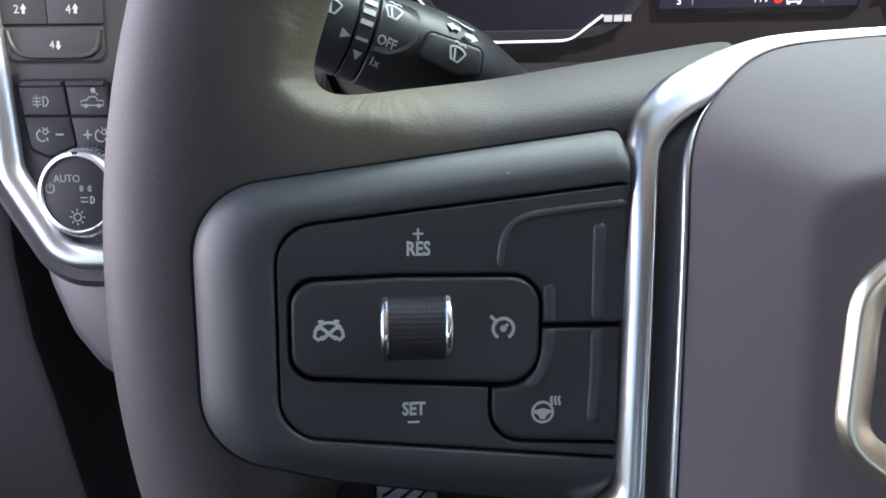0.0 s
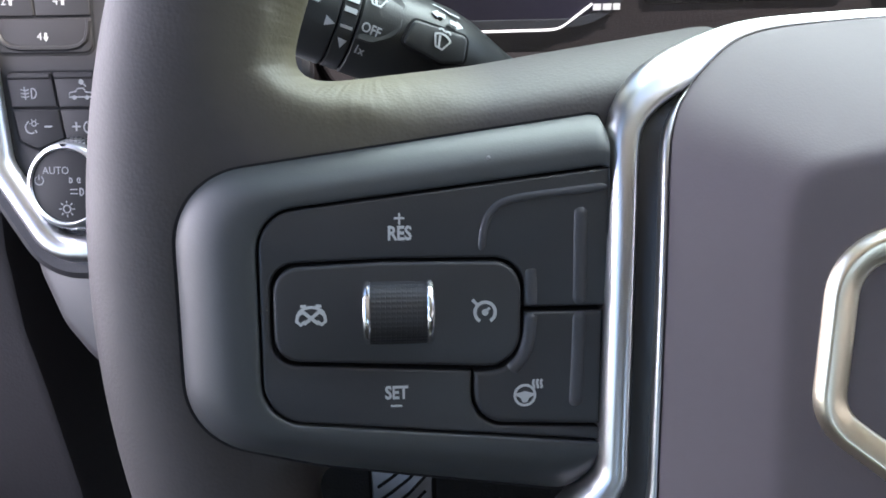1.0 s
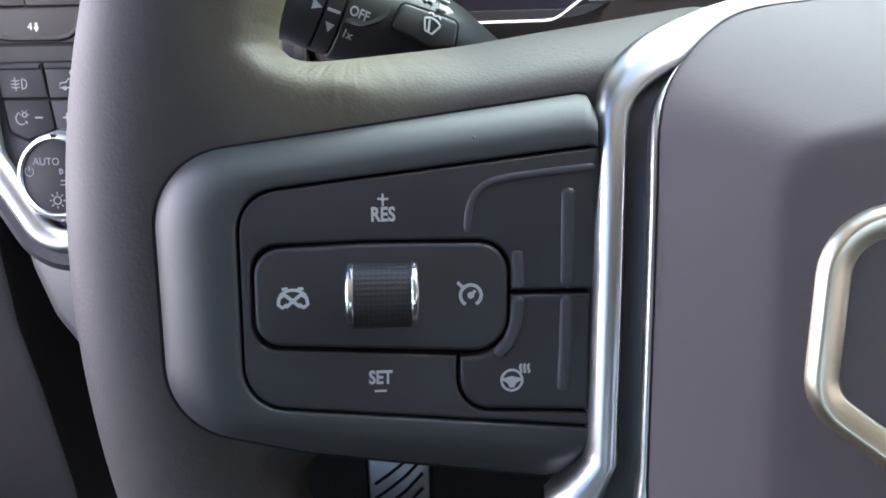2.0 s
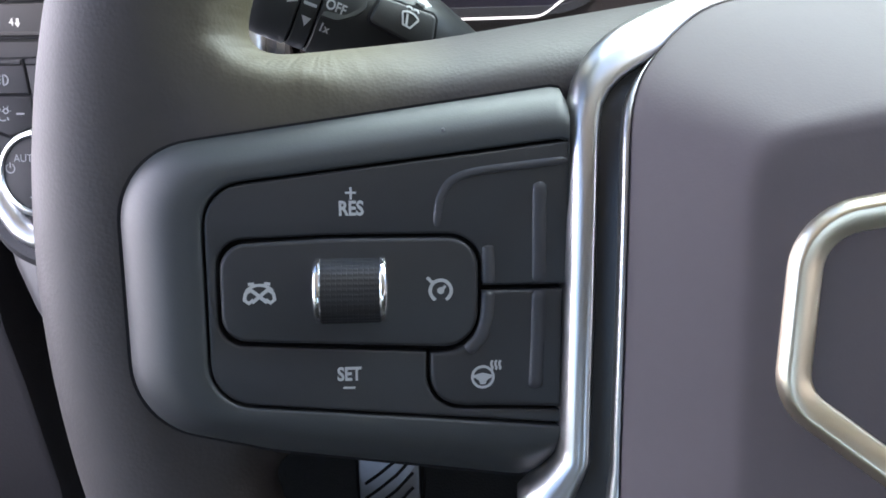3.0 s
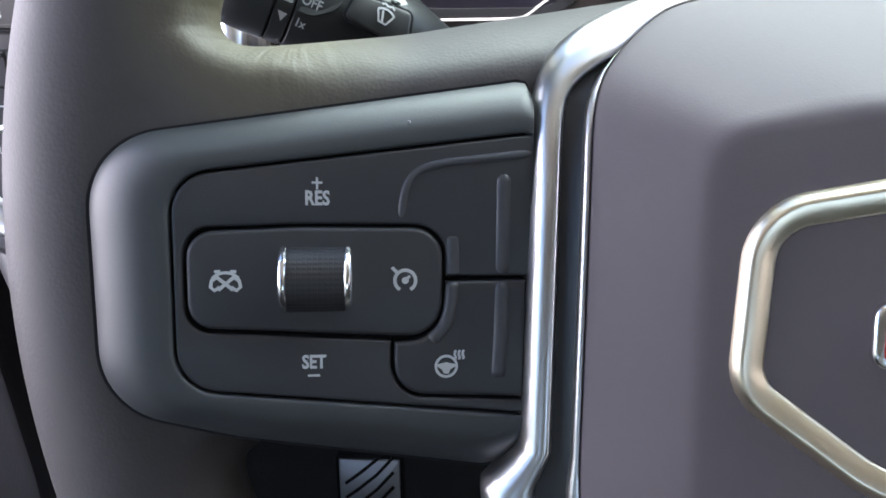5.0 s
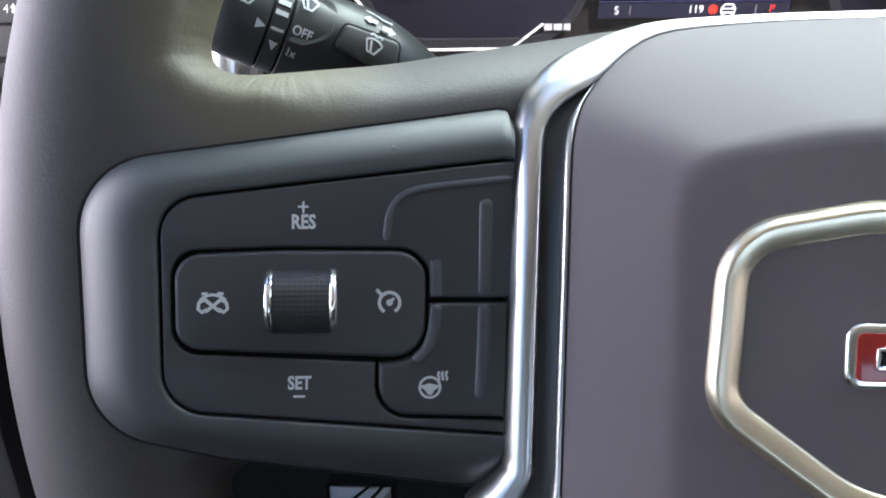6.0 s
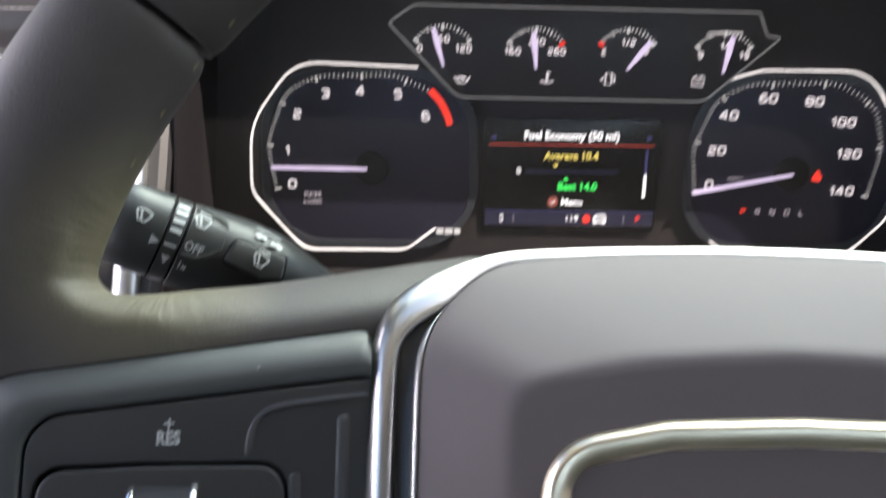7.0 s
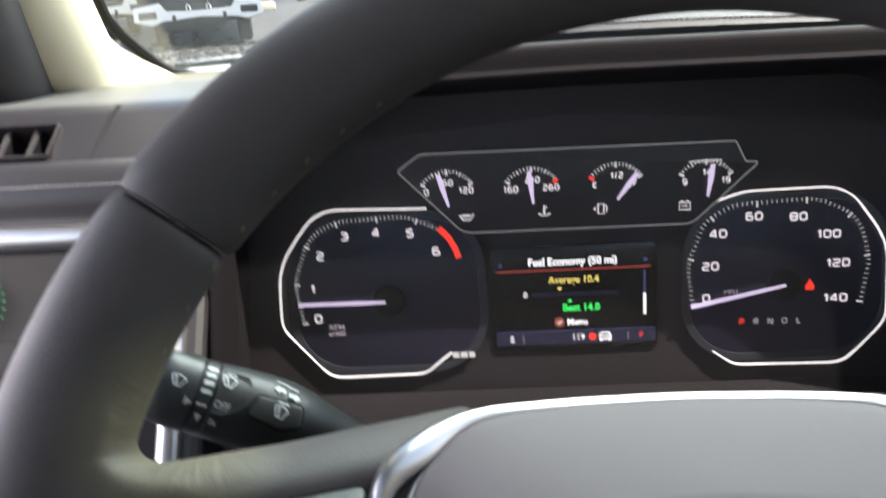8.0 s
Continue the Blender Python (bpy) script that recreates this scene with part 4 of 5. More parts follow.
for gx, gy, tx, ty, words, reds, _ in GAUGES:
    good, bad = None, None
    for i in range(17):
        a = radians(146 - 7.0 * i)
        o = Vector((gx - 0.6 + 17.6 * math.cos(a), gy + 3.8 + 17 * math.sin(a)))
        n_ = (Vector((gx - 0.6, gy + 3.8)) - o).normalized()
        big = i % 8 == 0
        if i in reds:
            bad = ribbon([o, o + n_ * 3.2], 1.8, 3.6, bm=bad)
        else:
            good = ribbon([o, o + n_ * (3.0 if big else 1.9 if i % 4 else 2.4)], 1.5 if big else 0.6 if i % 4 else 0.9, 3.6, bm=good)
    part("gauge_scale", good, TICK, sub, "", CF, smooth=False)
    if bad:
        part("red_tick", bad, REDLIT, sub, "", CF, smooth=False)
    for w, dx, dy in zip(words, (-12.2, 0.0, 10.2), (8.6, 13.4, 8.8)):
        part("gauge_numeral", moved(squared(w, 3.7, 0.2, 0.72), gx + dx, gy + dy, 3.65), NUM, sub, "", CF, smooth=False)
    a, b = Vector((gx, gy)), Vector((tx, ty))
    d = (b - a).normalized()
    n_ = Vector((-d.y, d.x))
    part("small_needle", patch([a + n_ * 0.6, a.lerp(b, 0.6) + n_ * 1.5, b + n_ * 1.2, b - n_ * 1.2, a.lerp(b, 0.6) - n_ * 1.5, a - n_ * 0.6], 4.6, thick=0.5), NEEDLE, sub, "lit lilac needle", CF, smooth=False)
part("charge_bar", ribbon([(58.4, 51.2), (76.4, 51.6)], 0.8, 3.6), TICK, sub, "white bar over the charge gauge", CF, smooth=False)
for x_, y_, kind_ in ((-65.5, 26.6, "oil"), (-21.6, 27.6, "temp"), (9.8, 27.6, "fuel"), (56.2, 27.2, "bat")):
    if kind_ == "oil":
        g = ribbon([(x_ - 4, y_ + 1.2), (x_ - 2.6, y_), (x_ - 2, y_ - 1.6), (x_ + 2, y_ - 1.6), (x_ + 4.4, y_ + 1.4)], 0.8, 3.6)
        g = ribbon([(x_ - 2.2, y_ + 0.8), (x_ + 2.2, y_ + 0.8)], 1.2, 3.6, bm=g)
    elif kind_ == "temp":
        g = ribbon([(x_, y_ + 3.4), (x_, y_ - 1.4)], 1.0, 3.6)
        g = ribbon([(x_, y_ + 2.6), (x_ + 1.8, y_ + 2.6)], 0.6, 3.6, bm=g)
        g = ribbon([(x_ - 3.4, y_ - 1.2), (x_ - 1.4, y_ - 2.0), (x_ + 1.4, y_ - 2.0), (x_ + 3.4, y_ - 1.2)], 0.7, 3.6, bm=g)
    elif kind_ == "fuel":
        g = ribbon([(x_ - 1.4, y_ - 2.6), (x_ - 1.4, y_ + 2.8), (x_ + 1.8, y_ + 2.8), (x_ + 1.8, y_ - 2.6)], 0.8, 3.6, True)
        g = ribbon([(x_ + 2.6, y_ + 2.2), (x_ + 3.4, y_ + 1), (x_ + 3.2, y_ - 1.8)], 0.6, 3.6, bm=g)
        g = patch([(x_ - 2.6, y_ + 1.1), (x_ - 2.6, y_ - 1.1), (x_ - 4.4, y_)], 3.6, bm=g)
    else:
        g = ribbon([(x_ - 3, y_ + 1.8), (x_ + 3, y_ + 1.8), (x_ + 3, y_ - 2.2), (x_ - 3, y_ - 2.2)], 0.7, 3.6, True)
        g = ribbon([(x_ - 1.6, y_ - 0.2), (x_ + 1.6, y_ - 0.2)], 0.6, 3.6, bm=g)
        g = ribbon([(x_ - 2, y_ + 2.6), (x_ - 1, y_ + 2.6)], 0.8, 3.6, bm=g)
        g = ribbon([(x_ + 1, y_ + 2.6), (x_ + 2, y_ + 2.6)], 0.8, 3.6, bm=g)
    part("gauge_symbol", g, NUM, sub, "", CF, smooth=False)

scr = part("trip_screen", slab(rounded([(-53, 7, 3), (42, 7, 3), (42, -55, 3), (-53, -55, 3)]), -1.6, -6, 0.3), SCREEN, cluster, "lit trip computer screen", CF)


def on_screen(bm, mat, name="screen_mark"):
    part(name, bm, mat, scr, "", CF @ Matrix.Translation((0, 0, -1.5)), smooth=False)


on_screen(moved(lettering("Fuel Economy (50 mi)", 4.3, 0.94, bold=0.035), -6.0, -2.6), LITWHITE, "screen_words")
on_screen(ribbon([(-50, -7.3), (38.4, -7.3)], 0.7), glowing("screen red line", (0.65, 0.07, 0.05), 0.5))
on_screen(patch([(-49, -3.6), (-46.4, -2.0), (-46.4, -5.2)]), LITBLUE)
on_screen(patch([(37, -3.2), (34.4, -1.6), (34.4, -4.8)]), LITBLUE)
on_screen(moved(lettering("Average 10.4", 4.0, 0.96, bold=0.03), -5.6, -13.4), LITYELLOW, "screen_words")
on_screen(patch([(-15.4, -17.6), (-12.2, -17.6), (-13.8, -19.8)]), LITYELLOW)
LITNAVY = glowing("screen navy", (0.035, 0.035, 0.10), 0.14)
on_screen(patch([(-30, -20.6), (20, -20.6), (20, -22.8), (-30, -22.8)]), LITNAVY)
on_screen(patch([(-51, -44.4), (41, -44.4), (41, -51.6), (-51, -51.6)], -0.05, thick=0.04), LITNAVY)
on_screen(moved(lettering("0", 3.6), -33.6, -21.6), LITWHITE, "screen_words")
on_screen(patch([(-9.6, -26.6), (-6.4, -26.6), (-8, -24.4)]), LITGREEN)
on_screen(moved(lettering("Best 14.0", 4.1, 0.98, bold=0.04), -1.6, -30.0), LITGREEN, "screen_words")
on_screen(patch(arc(-14.4, -38.4, 2.9, 0, 340, 16), -0.03, thick=0.05), glowing("screen brick", (0.42, 0.09, 0.06), 0.6))
on_screen(ribbon([(-15.6, -38.4), (-14.6, -39.4), (-13.0, -37.2)], 0.6), LITWHITE)
on_screen(moved(lettering("Menu", 3.7, 1.0, bold=0.035), -4.0, -38.6), LITWHITE, "screen_words")
on_screen(patch([(-51, -43.4), (41, -43.4), (41, -43.9), (-51, -43.9)]), LITBLUE)
on_screen(moved(lettering("S", 3.8), -42, -48), LITWHITE, "screen_words")
on_screen(moved(lettering("119", 3.6), -3.6, -47.8), LITWHITE, "screen_words")
on_screen(patch(arc(4.6, -47.8, 2.3, 0, 330, 12)), REDLIT)
on_screen(joined(ribbon([(8.6, -49.4), (15.2, -49.4), (15.2, -47.4), (13.8, -45.4), (10, -45.4), (8.6, -47.4)], 0.75, 0, True), ribbon([(8.8, -47.5), (15.0, -47.5)], 0.6), patch([(8.8, -50.6), (10.2, -50.6), (10.2, -49.4), (8.8, -49.4)]), patch([(13.6, -50.6), (15.0, -50.6), (15.0, -49.4), (13.6, -49.4)])), LITWHITE)
on_screen(ribbon([(-35.5, -45.8), (-35.5, -50)], 0.4), LITGREY)
on_screen(ribbon([(25, -45.8), (25, -50)], 0.4), LITGREY)
on_screen(moved(lettering("P", 3.8), 32.6, -47.8), REDLIT, "screen_words")
on_screen(ribbon([(34.8, -9.5), (34.8, -23)], 1.2), LITBLUE)
on_screen(ribbon([(34.8, -23), (34.8, -35.5)], 1.5), LITWHITE)

lens_line = rounded([(-196, 66, 50), (0, 82, 200), (196, 66, 50), (200, -78, 20), (-200, -78, 20)], 12)
lens = part("lens", slab(lens_line, 15.0, 14.0, 0.2), LENS, cluster, "clear lens with painted haze", CF)
lens.visible_shadow = False

# binnacle hood
hood = thing("binnacle_hood", "dark grained hood over the instrument cluster with a stitched upper pad", "dashboard hood", CLUSTER @ Vector((0, 0.02, 0.1)))
ring0 = rounded([(-190, 97.5, 50), (0, 99.5, 300), (184, 98.0, 50), (204, -84, 24), (-206, -84, 24)], 14)
ring0 = resample(ring0, 200)


def hood_ring(out, z, arch=0.0):
    """The hood's outline, out by so much at a depth; arch: how far its middle rises over the rest."""
    return [(p.x, p.y + (arch * max(0.0, 1 - ((p.x - 20) / 150) ** 2) if p.y > 60 else 0.0), z) for p in inset(ring0, -out)]


part("hood_shell", loft([hood_ring(-4, -6), hood_ring(0, 38), hood_ring(0.6, 43), hood_ring(1.6, 44.8), hood_ring(2.8, 45.2), hood_ring(4.0, 44.4), hood_ring(5.2, 43.4), hood_ring(9, 43.5), hood_ring(13.5, 44.0), hood_ring(15.4, 43.4), hood_ring(16.8, 41.6), hood_ring(17.8, 38), hood_ring(18.4, 30), hood_ring(18.8, 16)], False, False), HOODFACE, hood, "black inner hood", CF)
part("hood_pad", loft([hood_ring(17.6, 14), hood_ring(19.0, 21, 1.0), hood_ring(20.6, 22, 2.5), hood_ring(23.5, 18, 5), hood_ring(27, 8, 9), hood_ring(31, -10, 12), hood_ring(35, -60, 14), hood_ring(32, -150, 10)], False, False), HOODPAD, hood, "soft grained pad on the hood", CF)
stitches = bmesh.new()
for out, z_, arch in ((22.8, 19.6, 4.2), (27.4, 7.6, 9.3)):
    top_pts = [Vector(p) for p in hood_ring(out, z_, arch)]
    for a, b in zip(top_pts, top_pts[1:]):
        if a.y > 70 and abs(a.x) < 200:
            for f in (0.1, 0.6):
                p, q = a.lerp(b, f), a.lerp(b, f + 0.36)
                sweep([p, (p + q) / 2 + Vector((0, 0.5, 0)), q], disc_profile(0.6, 5), facing=(0, 1, 0), bm=stitches)
tagged(part("hood_stitching", stitches, THREAD, hood, "grey stitching along the pad", CF), kind="stuff")

# ---- dashboard ----
dash = thing("dashboard", "dark grained dashboard with stitched pad", "dashboard", WHEEL @ Vector((0.2, 0.35, -0.15)))
PROFILE_DASH = [(330, 40), (190, 42), (190, 166), (187, 172), (179, 178), (175, 188), (176, 198), (182, 206), (194, 211), (219, 214), (222, 218), (226, 254), (231, 262), (240, 269), (252, 277), (290, 302), (330, 328), (432, 393), (460, 395), (470, 330)]


def along(profile, x0, x1, steps=2, bm=None):
    rows = [[(x0 + (x1 - x0) * i / steps, y_, z_) for y_, z_ in profile] for i in range(steps + 1)]
    return loft(rows, False, False, False, bm)


cut = PROFILE_DASH.index((222, 218)) + 1
side = along(PROFILE_DASH, -640, -438, 4)
along(PROFILE_DASH, -317, -212, 3, side)
along(PROFILE_DASH[:cut] + [(222.9, 226.2)], -438, -317, 3, side)
along([(225.3, 248.6)] + PROFILE_DASH[cut:], -438, -317, 3, side)
part("dash_side", side, DASH_SOFT, dash, "soft grained dash beside the column", W_MM)
part("dash_centre", along(PROFILE_DASH, 212, 1150, 8), DASH_SOFT, dash, "soft grained dash towards the passenger", W_MM)
part("dash_behind", along([(290, 150), (290, 272), (330, 300), (432, 384), (470, 330)], -213, 213, 2), DASH_SOFT, dash, "", W_MM)
part("under_panel", along([(330, -40), (236, -48), (214, -44), (212, -30), (232, 20), (240, 66), (262, 80)], -212, 212, 6), HOODFACE, dash, "panel below the cluster", W_MM)
seam = sweep([(-292.8, 216, 213.4), (-292, 223, 222), (-283, 226, 255), (-281.8, 230, 261.5), (-281, 234, 263)], disc_profile(1.2, 6), facing=(1, 0, 0))
part("dash_seam", seam, GAP, dash, "dark joint in the pad", W_MM)
stitches = bmesh.new()
for i in range(130):
    x_ = -640 + i * 3.3
    sweep([(x_, 175.2, 189), (x_ + 1.3, 174.6, 189), (x_ + 2.7, 175.2, 189)], disc_profile(0.36, 5), facing=(0, -1, 0), bm=stitches)
tagged(part("dash_stitching", stitches, THREAD, dash, "pale stitching along the pad", W_MM), kind="stuff")

vent = thing("air_vent", "dark side air vent with upright vanes", "air vent", WHEEL @ Vector((-0.38, 0.22, 0.222)))
VF = WHEEL @ pose(-0.377, 0.2215, 0.236, -6, 0, 0) @ FACE @ MM
frame_ = rounded([(-62, 13, 2), (63, 13, 2), (58, -10, 2), (-62, -10, 2)])
part("vent_frame", loft([at_height(inset(frame_, -0.6), -4), at_height(inset(frame_, -0.4), 0.4), at_height(inset(frame_, 0.6), 0.8), at_height(inset(frame_, 1.2), 0.2), at_height(inset(frame_, 1.4), -34)], False, False), HOUSING, vent, "", VF)
part("vent_back", slab(inset(frame_, 0.5), -33, -35, 0.2), GAP, vent, "", VF)
for i in range(6):
    x_ = -48.1 + i * 18.5
    part("vane", sweep([(x_ - 2.8, -9.5, -8), (x_ + 2.6, 12.5, -8)], [(-1.0, -16), (1.0, -16), (1.8, 3), (0, 4.6), (-1.8, 3)]), DASH_SOFT, vent, "", VF)

# headlamp panel
panel = thing("headlamp_panel", "satin grey switch panel with rotary lamp knob and chrome frame", "switch panel", WHEEL @ Vector((-0.29, 0.186, -0.02)))
frame_ = rounded([(-88, 108, 12), (67, 108, 12), (67, -79, 16), (-46, -79, 22), (-73, -38, 26)], 10)
part("panel_face", slab(inset(frame_, 4), 0.8, -4.2, 0.4), PANEL, panel, "", HF)
part("chrome_frame", sweep(at_height(inset(frame_, 4.8), 0.6), [(-6.2, -1), (-6.0, 2.6), (-5.0, 5.0), (-2.8, 6.6), (0, 7.0), (2.8, 6.2), (5.0, 4.0), (6.0, 2.0), (6.2, -1)], True), SATIN, panel, "satin chrome frame", HF)
surround = sweep(at_height(inset(frame_, -4.5), -2), [(-5.5, -3), (-5, 2), (-2, 4), (3, 3.4), (5, 0), (5, -3)], True)
part("panel_surround", surround, SURROUND, panel, "grained surround", HF)


def key_block(corners):
    """The dark joint plate behind a block of keys."""
    part("key_gap", slab(rounded(corners, 6), 1.1, -2, 0.05), GAP, panel, "dark joint round the keys", HF)


def panel_key(corners, h=1.9, label=""):
    line = rounded([(x_, y_, max(r_, 0.6)) for x_, y_, r_ in corners], 4)
    return part("panel_key", slab(line, h, -2, 0.55), KEY, panel, label, HF)


def ledge(parent, path, wide, high=0.8, z=1.8):
    """A moulded lip along a key's edge."""
    pts = [Vector((x_, y_, 0)) for x_, y_ in path]
    pts = softened(stepped(pts, 14), 2, False) if len(pts) > 2 else pts
    part("lip", sweep([(p.x, p.y, z) for p in pts], [(-wide, -0.5), (-wide * 0.9, high * 0.5), (-wide * 0.4, high), (wide * 0.4, high), (wide, -0.1), (wide, -0.5)]), KEY, parent, "", HF)


def print_on(parent, bm, z=1.95):
    part("symbol", moved(bm, 0, 0, z), PRINT_DIM, parent, "", HF, smooth=False)


def arrow(x_, y_, up, s_=1.0):
    d = s_ if up else -s_
    return patch([(x_ - 1.5 * s_, y_ + 0.1 * d), (x_, y_ + 2.4 * d), (x_ + 1.5 * s_, y_ + 0.1 * d), (x_ + 0.7 * s_, y_ + 0.1 * d), (x_ + 0.7 * s_, y_ - 2.0 * d), (x_ - 0.7 * s_, y_ - 2.0 * d), (x_ - 0.7 * s_, y_ + 0.1 * d)])


def dimmer_mark(x_, y_):
    """A dial pointer with a small lamp over it."""
    g = joined(ribbon(arc(x_, y_, 2.7, 110, 300, 10), 0.6), ribbon(arc(x_ + 1.5, y_ + 1.6, 1.1, 0, 340, 10), 0.5, 0, True))
    for q in (0, 60, 120, 180):
        c_, n_ = math.cos(radians(q)), math.sin(radians(q))
        ribbon([(x_ + 1.5 + 1.6 * c_, y_ + 1.6 + 1.6 * n_), (x_ + 1.5 + 2.3 * c_, y_ + 1.6 + 2.3 * n_)], 0.4, bm=g)
    return ribbon([(x_ + 1.9, y_ - 1.2), (x_ + 2.6, y_ - 2.4)], 0.7, bm=g)


key_block([(-73, 48, 2), (-20.6, 48, 2), (-20.2, 12.3, 5), (-68.2, 12.6, 6)])
k1 = panel_key([(-72, 47, 1), (-49.0, 47, 1), (-47.7, 29.6, 0.8), (-69.8, 29.8, 1)], label="two-wheel drive key")
print_on(k1, joined(moved(lettering("2", 3.8), -61.8, 36.3), arrow(-58.4, 36.4, True)))
k2 = panel_key([(-48.2, 47, 1), (-21.6, 47, 1), (-21.4, 29.4, 0.8), (-46.9, 29.6, 0.8)], label="four-wheel drive key")
print_on(k2, joined(moved(lettering("4", 3.8), -37.2, 35.8), arrow(-33.8, 36.0, True)))
k3 = panel_key([(-69.6, 28.6, 1), (-21.4, 28.4, 1), (-21.0, 13.4, 4), (-66.8, 13.6, 5)], h=1.7, label="low range key")
ledge(k3, [(-67.0, 26.6), (-64.6, 17.0), (-62.2, 15.6), (-24.6, 15.3), (-22.9, 17.0), (-22.7, 27.0)], 1.3, 1.1, 1.6)
print_on(k3, joined(moved(lettering("4", 3.4), -45.8, 20.6), arrow(-42.8, 20.5, False, 0.9)), 1.75)
key_block([(-64.6, 5.9, 4), (-19.6, 5.9, 4), (-19.0, -30.0, 4), (-50.6, -30.0, 5), (-59.6, -26.0, 4)])
k4 = panel_key([(-63.6, 5.0, 3), (-41.6, 5.0, 0.6), (-39.4, -10.3, 0.6), (-61.3, -10.2, 0.6)], label="fog lamp key")
ledge(k4, [(-62.0, 3.2), (-42.4, 3.2)], 1.3)
print_on(k4, joined(ribbon(arc(-51.3, -4.1, 2.3, -90, 90, 8), 0.6, 0, True), *[ribbon([(-56.4, -2.4 - 1.5 * i), (-54.2, -2.9 - 1.5 * i), (-52.4, -2.4 - 1.5 * i)], 0.5) for i in range(3)], ribbon([(-54.6, -1.2), (-54.2, -7.0)], 0.5)))
k5 = panel_key([(-40.7, 5.0, 0.6), (-20.6, 5.0, 3), (-20.2, -10.4, 0.6), (-38.4, -10.4, 0.6)], label="cargo lamp key")
ledge(k5, [(-40.0, 3.2), (-22.0, 3.2)], 1.3)
print_on(k5, joined(ribbon([(-33.4, -6.0), (-33.2, -4.0), (-30.4, -3.6), (-29.2, -2.2), (-26.4, -2.2), (-25.6, -3.8), (-22.8, -4.0), (-22.6, -6.0)], 0.6, 0, True), patch(arc(-27.4, 0.6, 1.2, 0, 330, 10)), ribbon([(-26.4, -0.2), (-25.2, -1.4)], 0.5), patch(arc(-31.0, -6.2, 1.0, 0, 330, 8)), patch(arc(-25.0, -6.2, 1.0, 0, 330, 8))))
k6 = panel_key([(-61.0, -11.2, 0.6), (-39.2, -11.4, 0.6), (-36.9, -24.0, 0.6), (-50.0, -28.8, 4), (-58.4, -24.9, 3)], label="dimming key")
print_on(k6, joined(dimmer_mark(-52.6, -19.2), ribbon([(-46.2, -18.9), (-42.4, -18.9)], 0.8)))
k7 = panel_key([(-38.3, -11.4, 0.6), (-20.0, -11.4, 0.6), (-20.0, -26, 3), (-36.0, -24.4, 0.6)], label="brightening key")
print_on(k7, joined(ribbon([(-32.9, -19.0), (-28.9, -19.0)], 0.8), ribbon([(-30.9, -17.0), (-30.9, -21.0)], 0.8), dimmer_mark(-24.6, -19.4)))
KX, KY = -31.2, -45.2
def knob_at(bm):
    return moved(bm, KX, KY)


knob = part("lamp_knob", knob_at(lathe([(0.8, 21.2), (1.6, 20.8), (6.6, 19.4), (7.0, 18.8)], 60)), GAP, panel, "rotary lamp knob with knurled black grip and chrome ring", HF)
for i in range(60):
    a = 2 * math.pi * i / 60
    out = Vector((math.cos(a), math.sin(a), 0))
    rib = sweep([out * 20.9 + Vector((0, 0, 1.8)), out * 19.5 + Vector((0, 0, 6.6))], [(-0.55, -0.3), (0.55, -0.3), (0.3, 0.55), (-0.3, 0.55)], facing=out)
    part("grip_rib", knob_at(rib), SATIN, knob, "", HF)
part("knob_ring", knob_at(lathe([(6.4, 18.6), (6.5, 19.5), (7.2, 19.6), (10.6, 19.2), (12.0, 18.5), (12.8, 17.4), (13.0, 16.7), (12.6, 16.2), (11.6, 15.9)], 60)), SATIN, knob, "bright chrome ring", HF)
part("pointer_notch", knob_at(moved(patch([(-1.5, 0.7), (1.5, 0.7), (0.9, -0.6), (-0.9, -0.6)], thick=0.4), 0, 17.7, 12.5)), GAP, knob, "dark pointer", HF, smooth=False)
face = part("knob_face", moved(lathe([(10.0, 16.8), (11.7, 16.5), (11.9, 15.9), (11.9, 0.0)], 48), KX, KY), KEY, knob, "dark knob face", HF)
marks = joined(moved(lettering("AUTO", 3.3, 0.95), KX - 4.6, KY + 6.6), ribbon(arc(KX - 12.6, KY + 2.4, 2.0, 120, 420, 12), 0.55), ribbon([(KX - 12.6, KY + 2.6), (KX - 12.6, KY + 5.0)], 0.55),
               ribbon(arc(KX - 0.4, KY - 10.2, 1.7, 0, 340, 12), 0.55, 0, True), ribbon(arc(KX + 6.2, KY - 2.6, 1.6, -90, 90, 8), 0.6, 0, True), ribbon([(KX + 1.6, KY - 1.6), (KX + 5, KY - 1.6)], 0.5), ribbon([(KX + 1.6, KY - 3.4), (KX + 5, KY - 3.4)], 0.5),
               ribbon(arc(KX + 1.6, KY + 2.4, 1.2, -90, 90, 6), 0.5, 0, True), ribbon(arc(KX + 6.4, KY + 2.4, 1.2, 90, 270, 6), 0.5, 0, True))
for i in range(8):
    a = 2 * math.pi * i / 8
    ribbon([(KX - 0.4 + 2.5 * math.cos(a), KY - 10.2 + 2.5 * math.sin(a)), (KX - 0.4 + 3.7 * math.cos(a), KY - 10.2 + 3.7 * math.sin(a))], 0.5, bm=marks)
part("lamp_symbol", moved(marks, 0, 0, 11.95), PRINT_DIM, knob, "grey lamp symbols", HF, smooth=False)
turn_ = part("drive_knob", moved(lathe([(0.8, 19.0), (7.0, 18.4), (8.0, 17.0), (8.0, 0.0)], 40), -52, 66), KEY, panel, "dark rotary drive knob", HF)
lit = bmesh.new()
for i in range(9):
    a = radians(-50 + i * 12)
    ribbon([(-52 + 19.6 * math.cos(a), 66 + 19.6 * math.sin(a)), (-52 + 21.6 * math.cos(a), 66 + 21.6 * math.sin(a))], 0.8, 1.2, bm=lit)
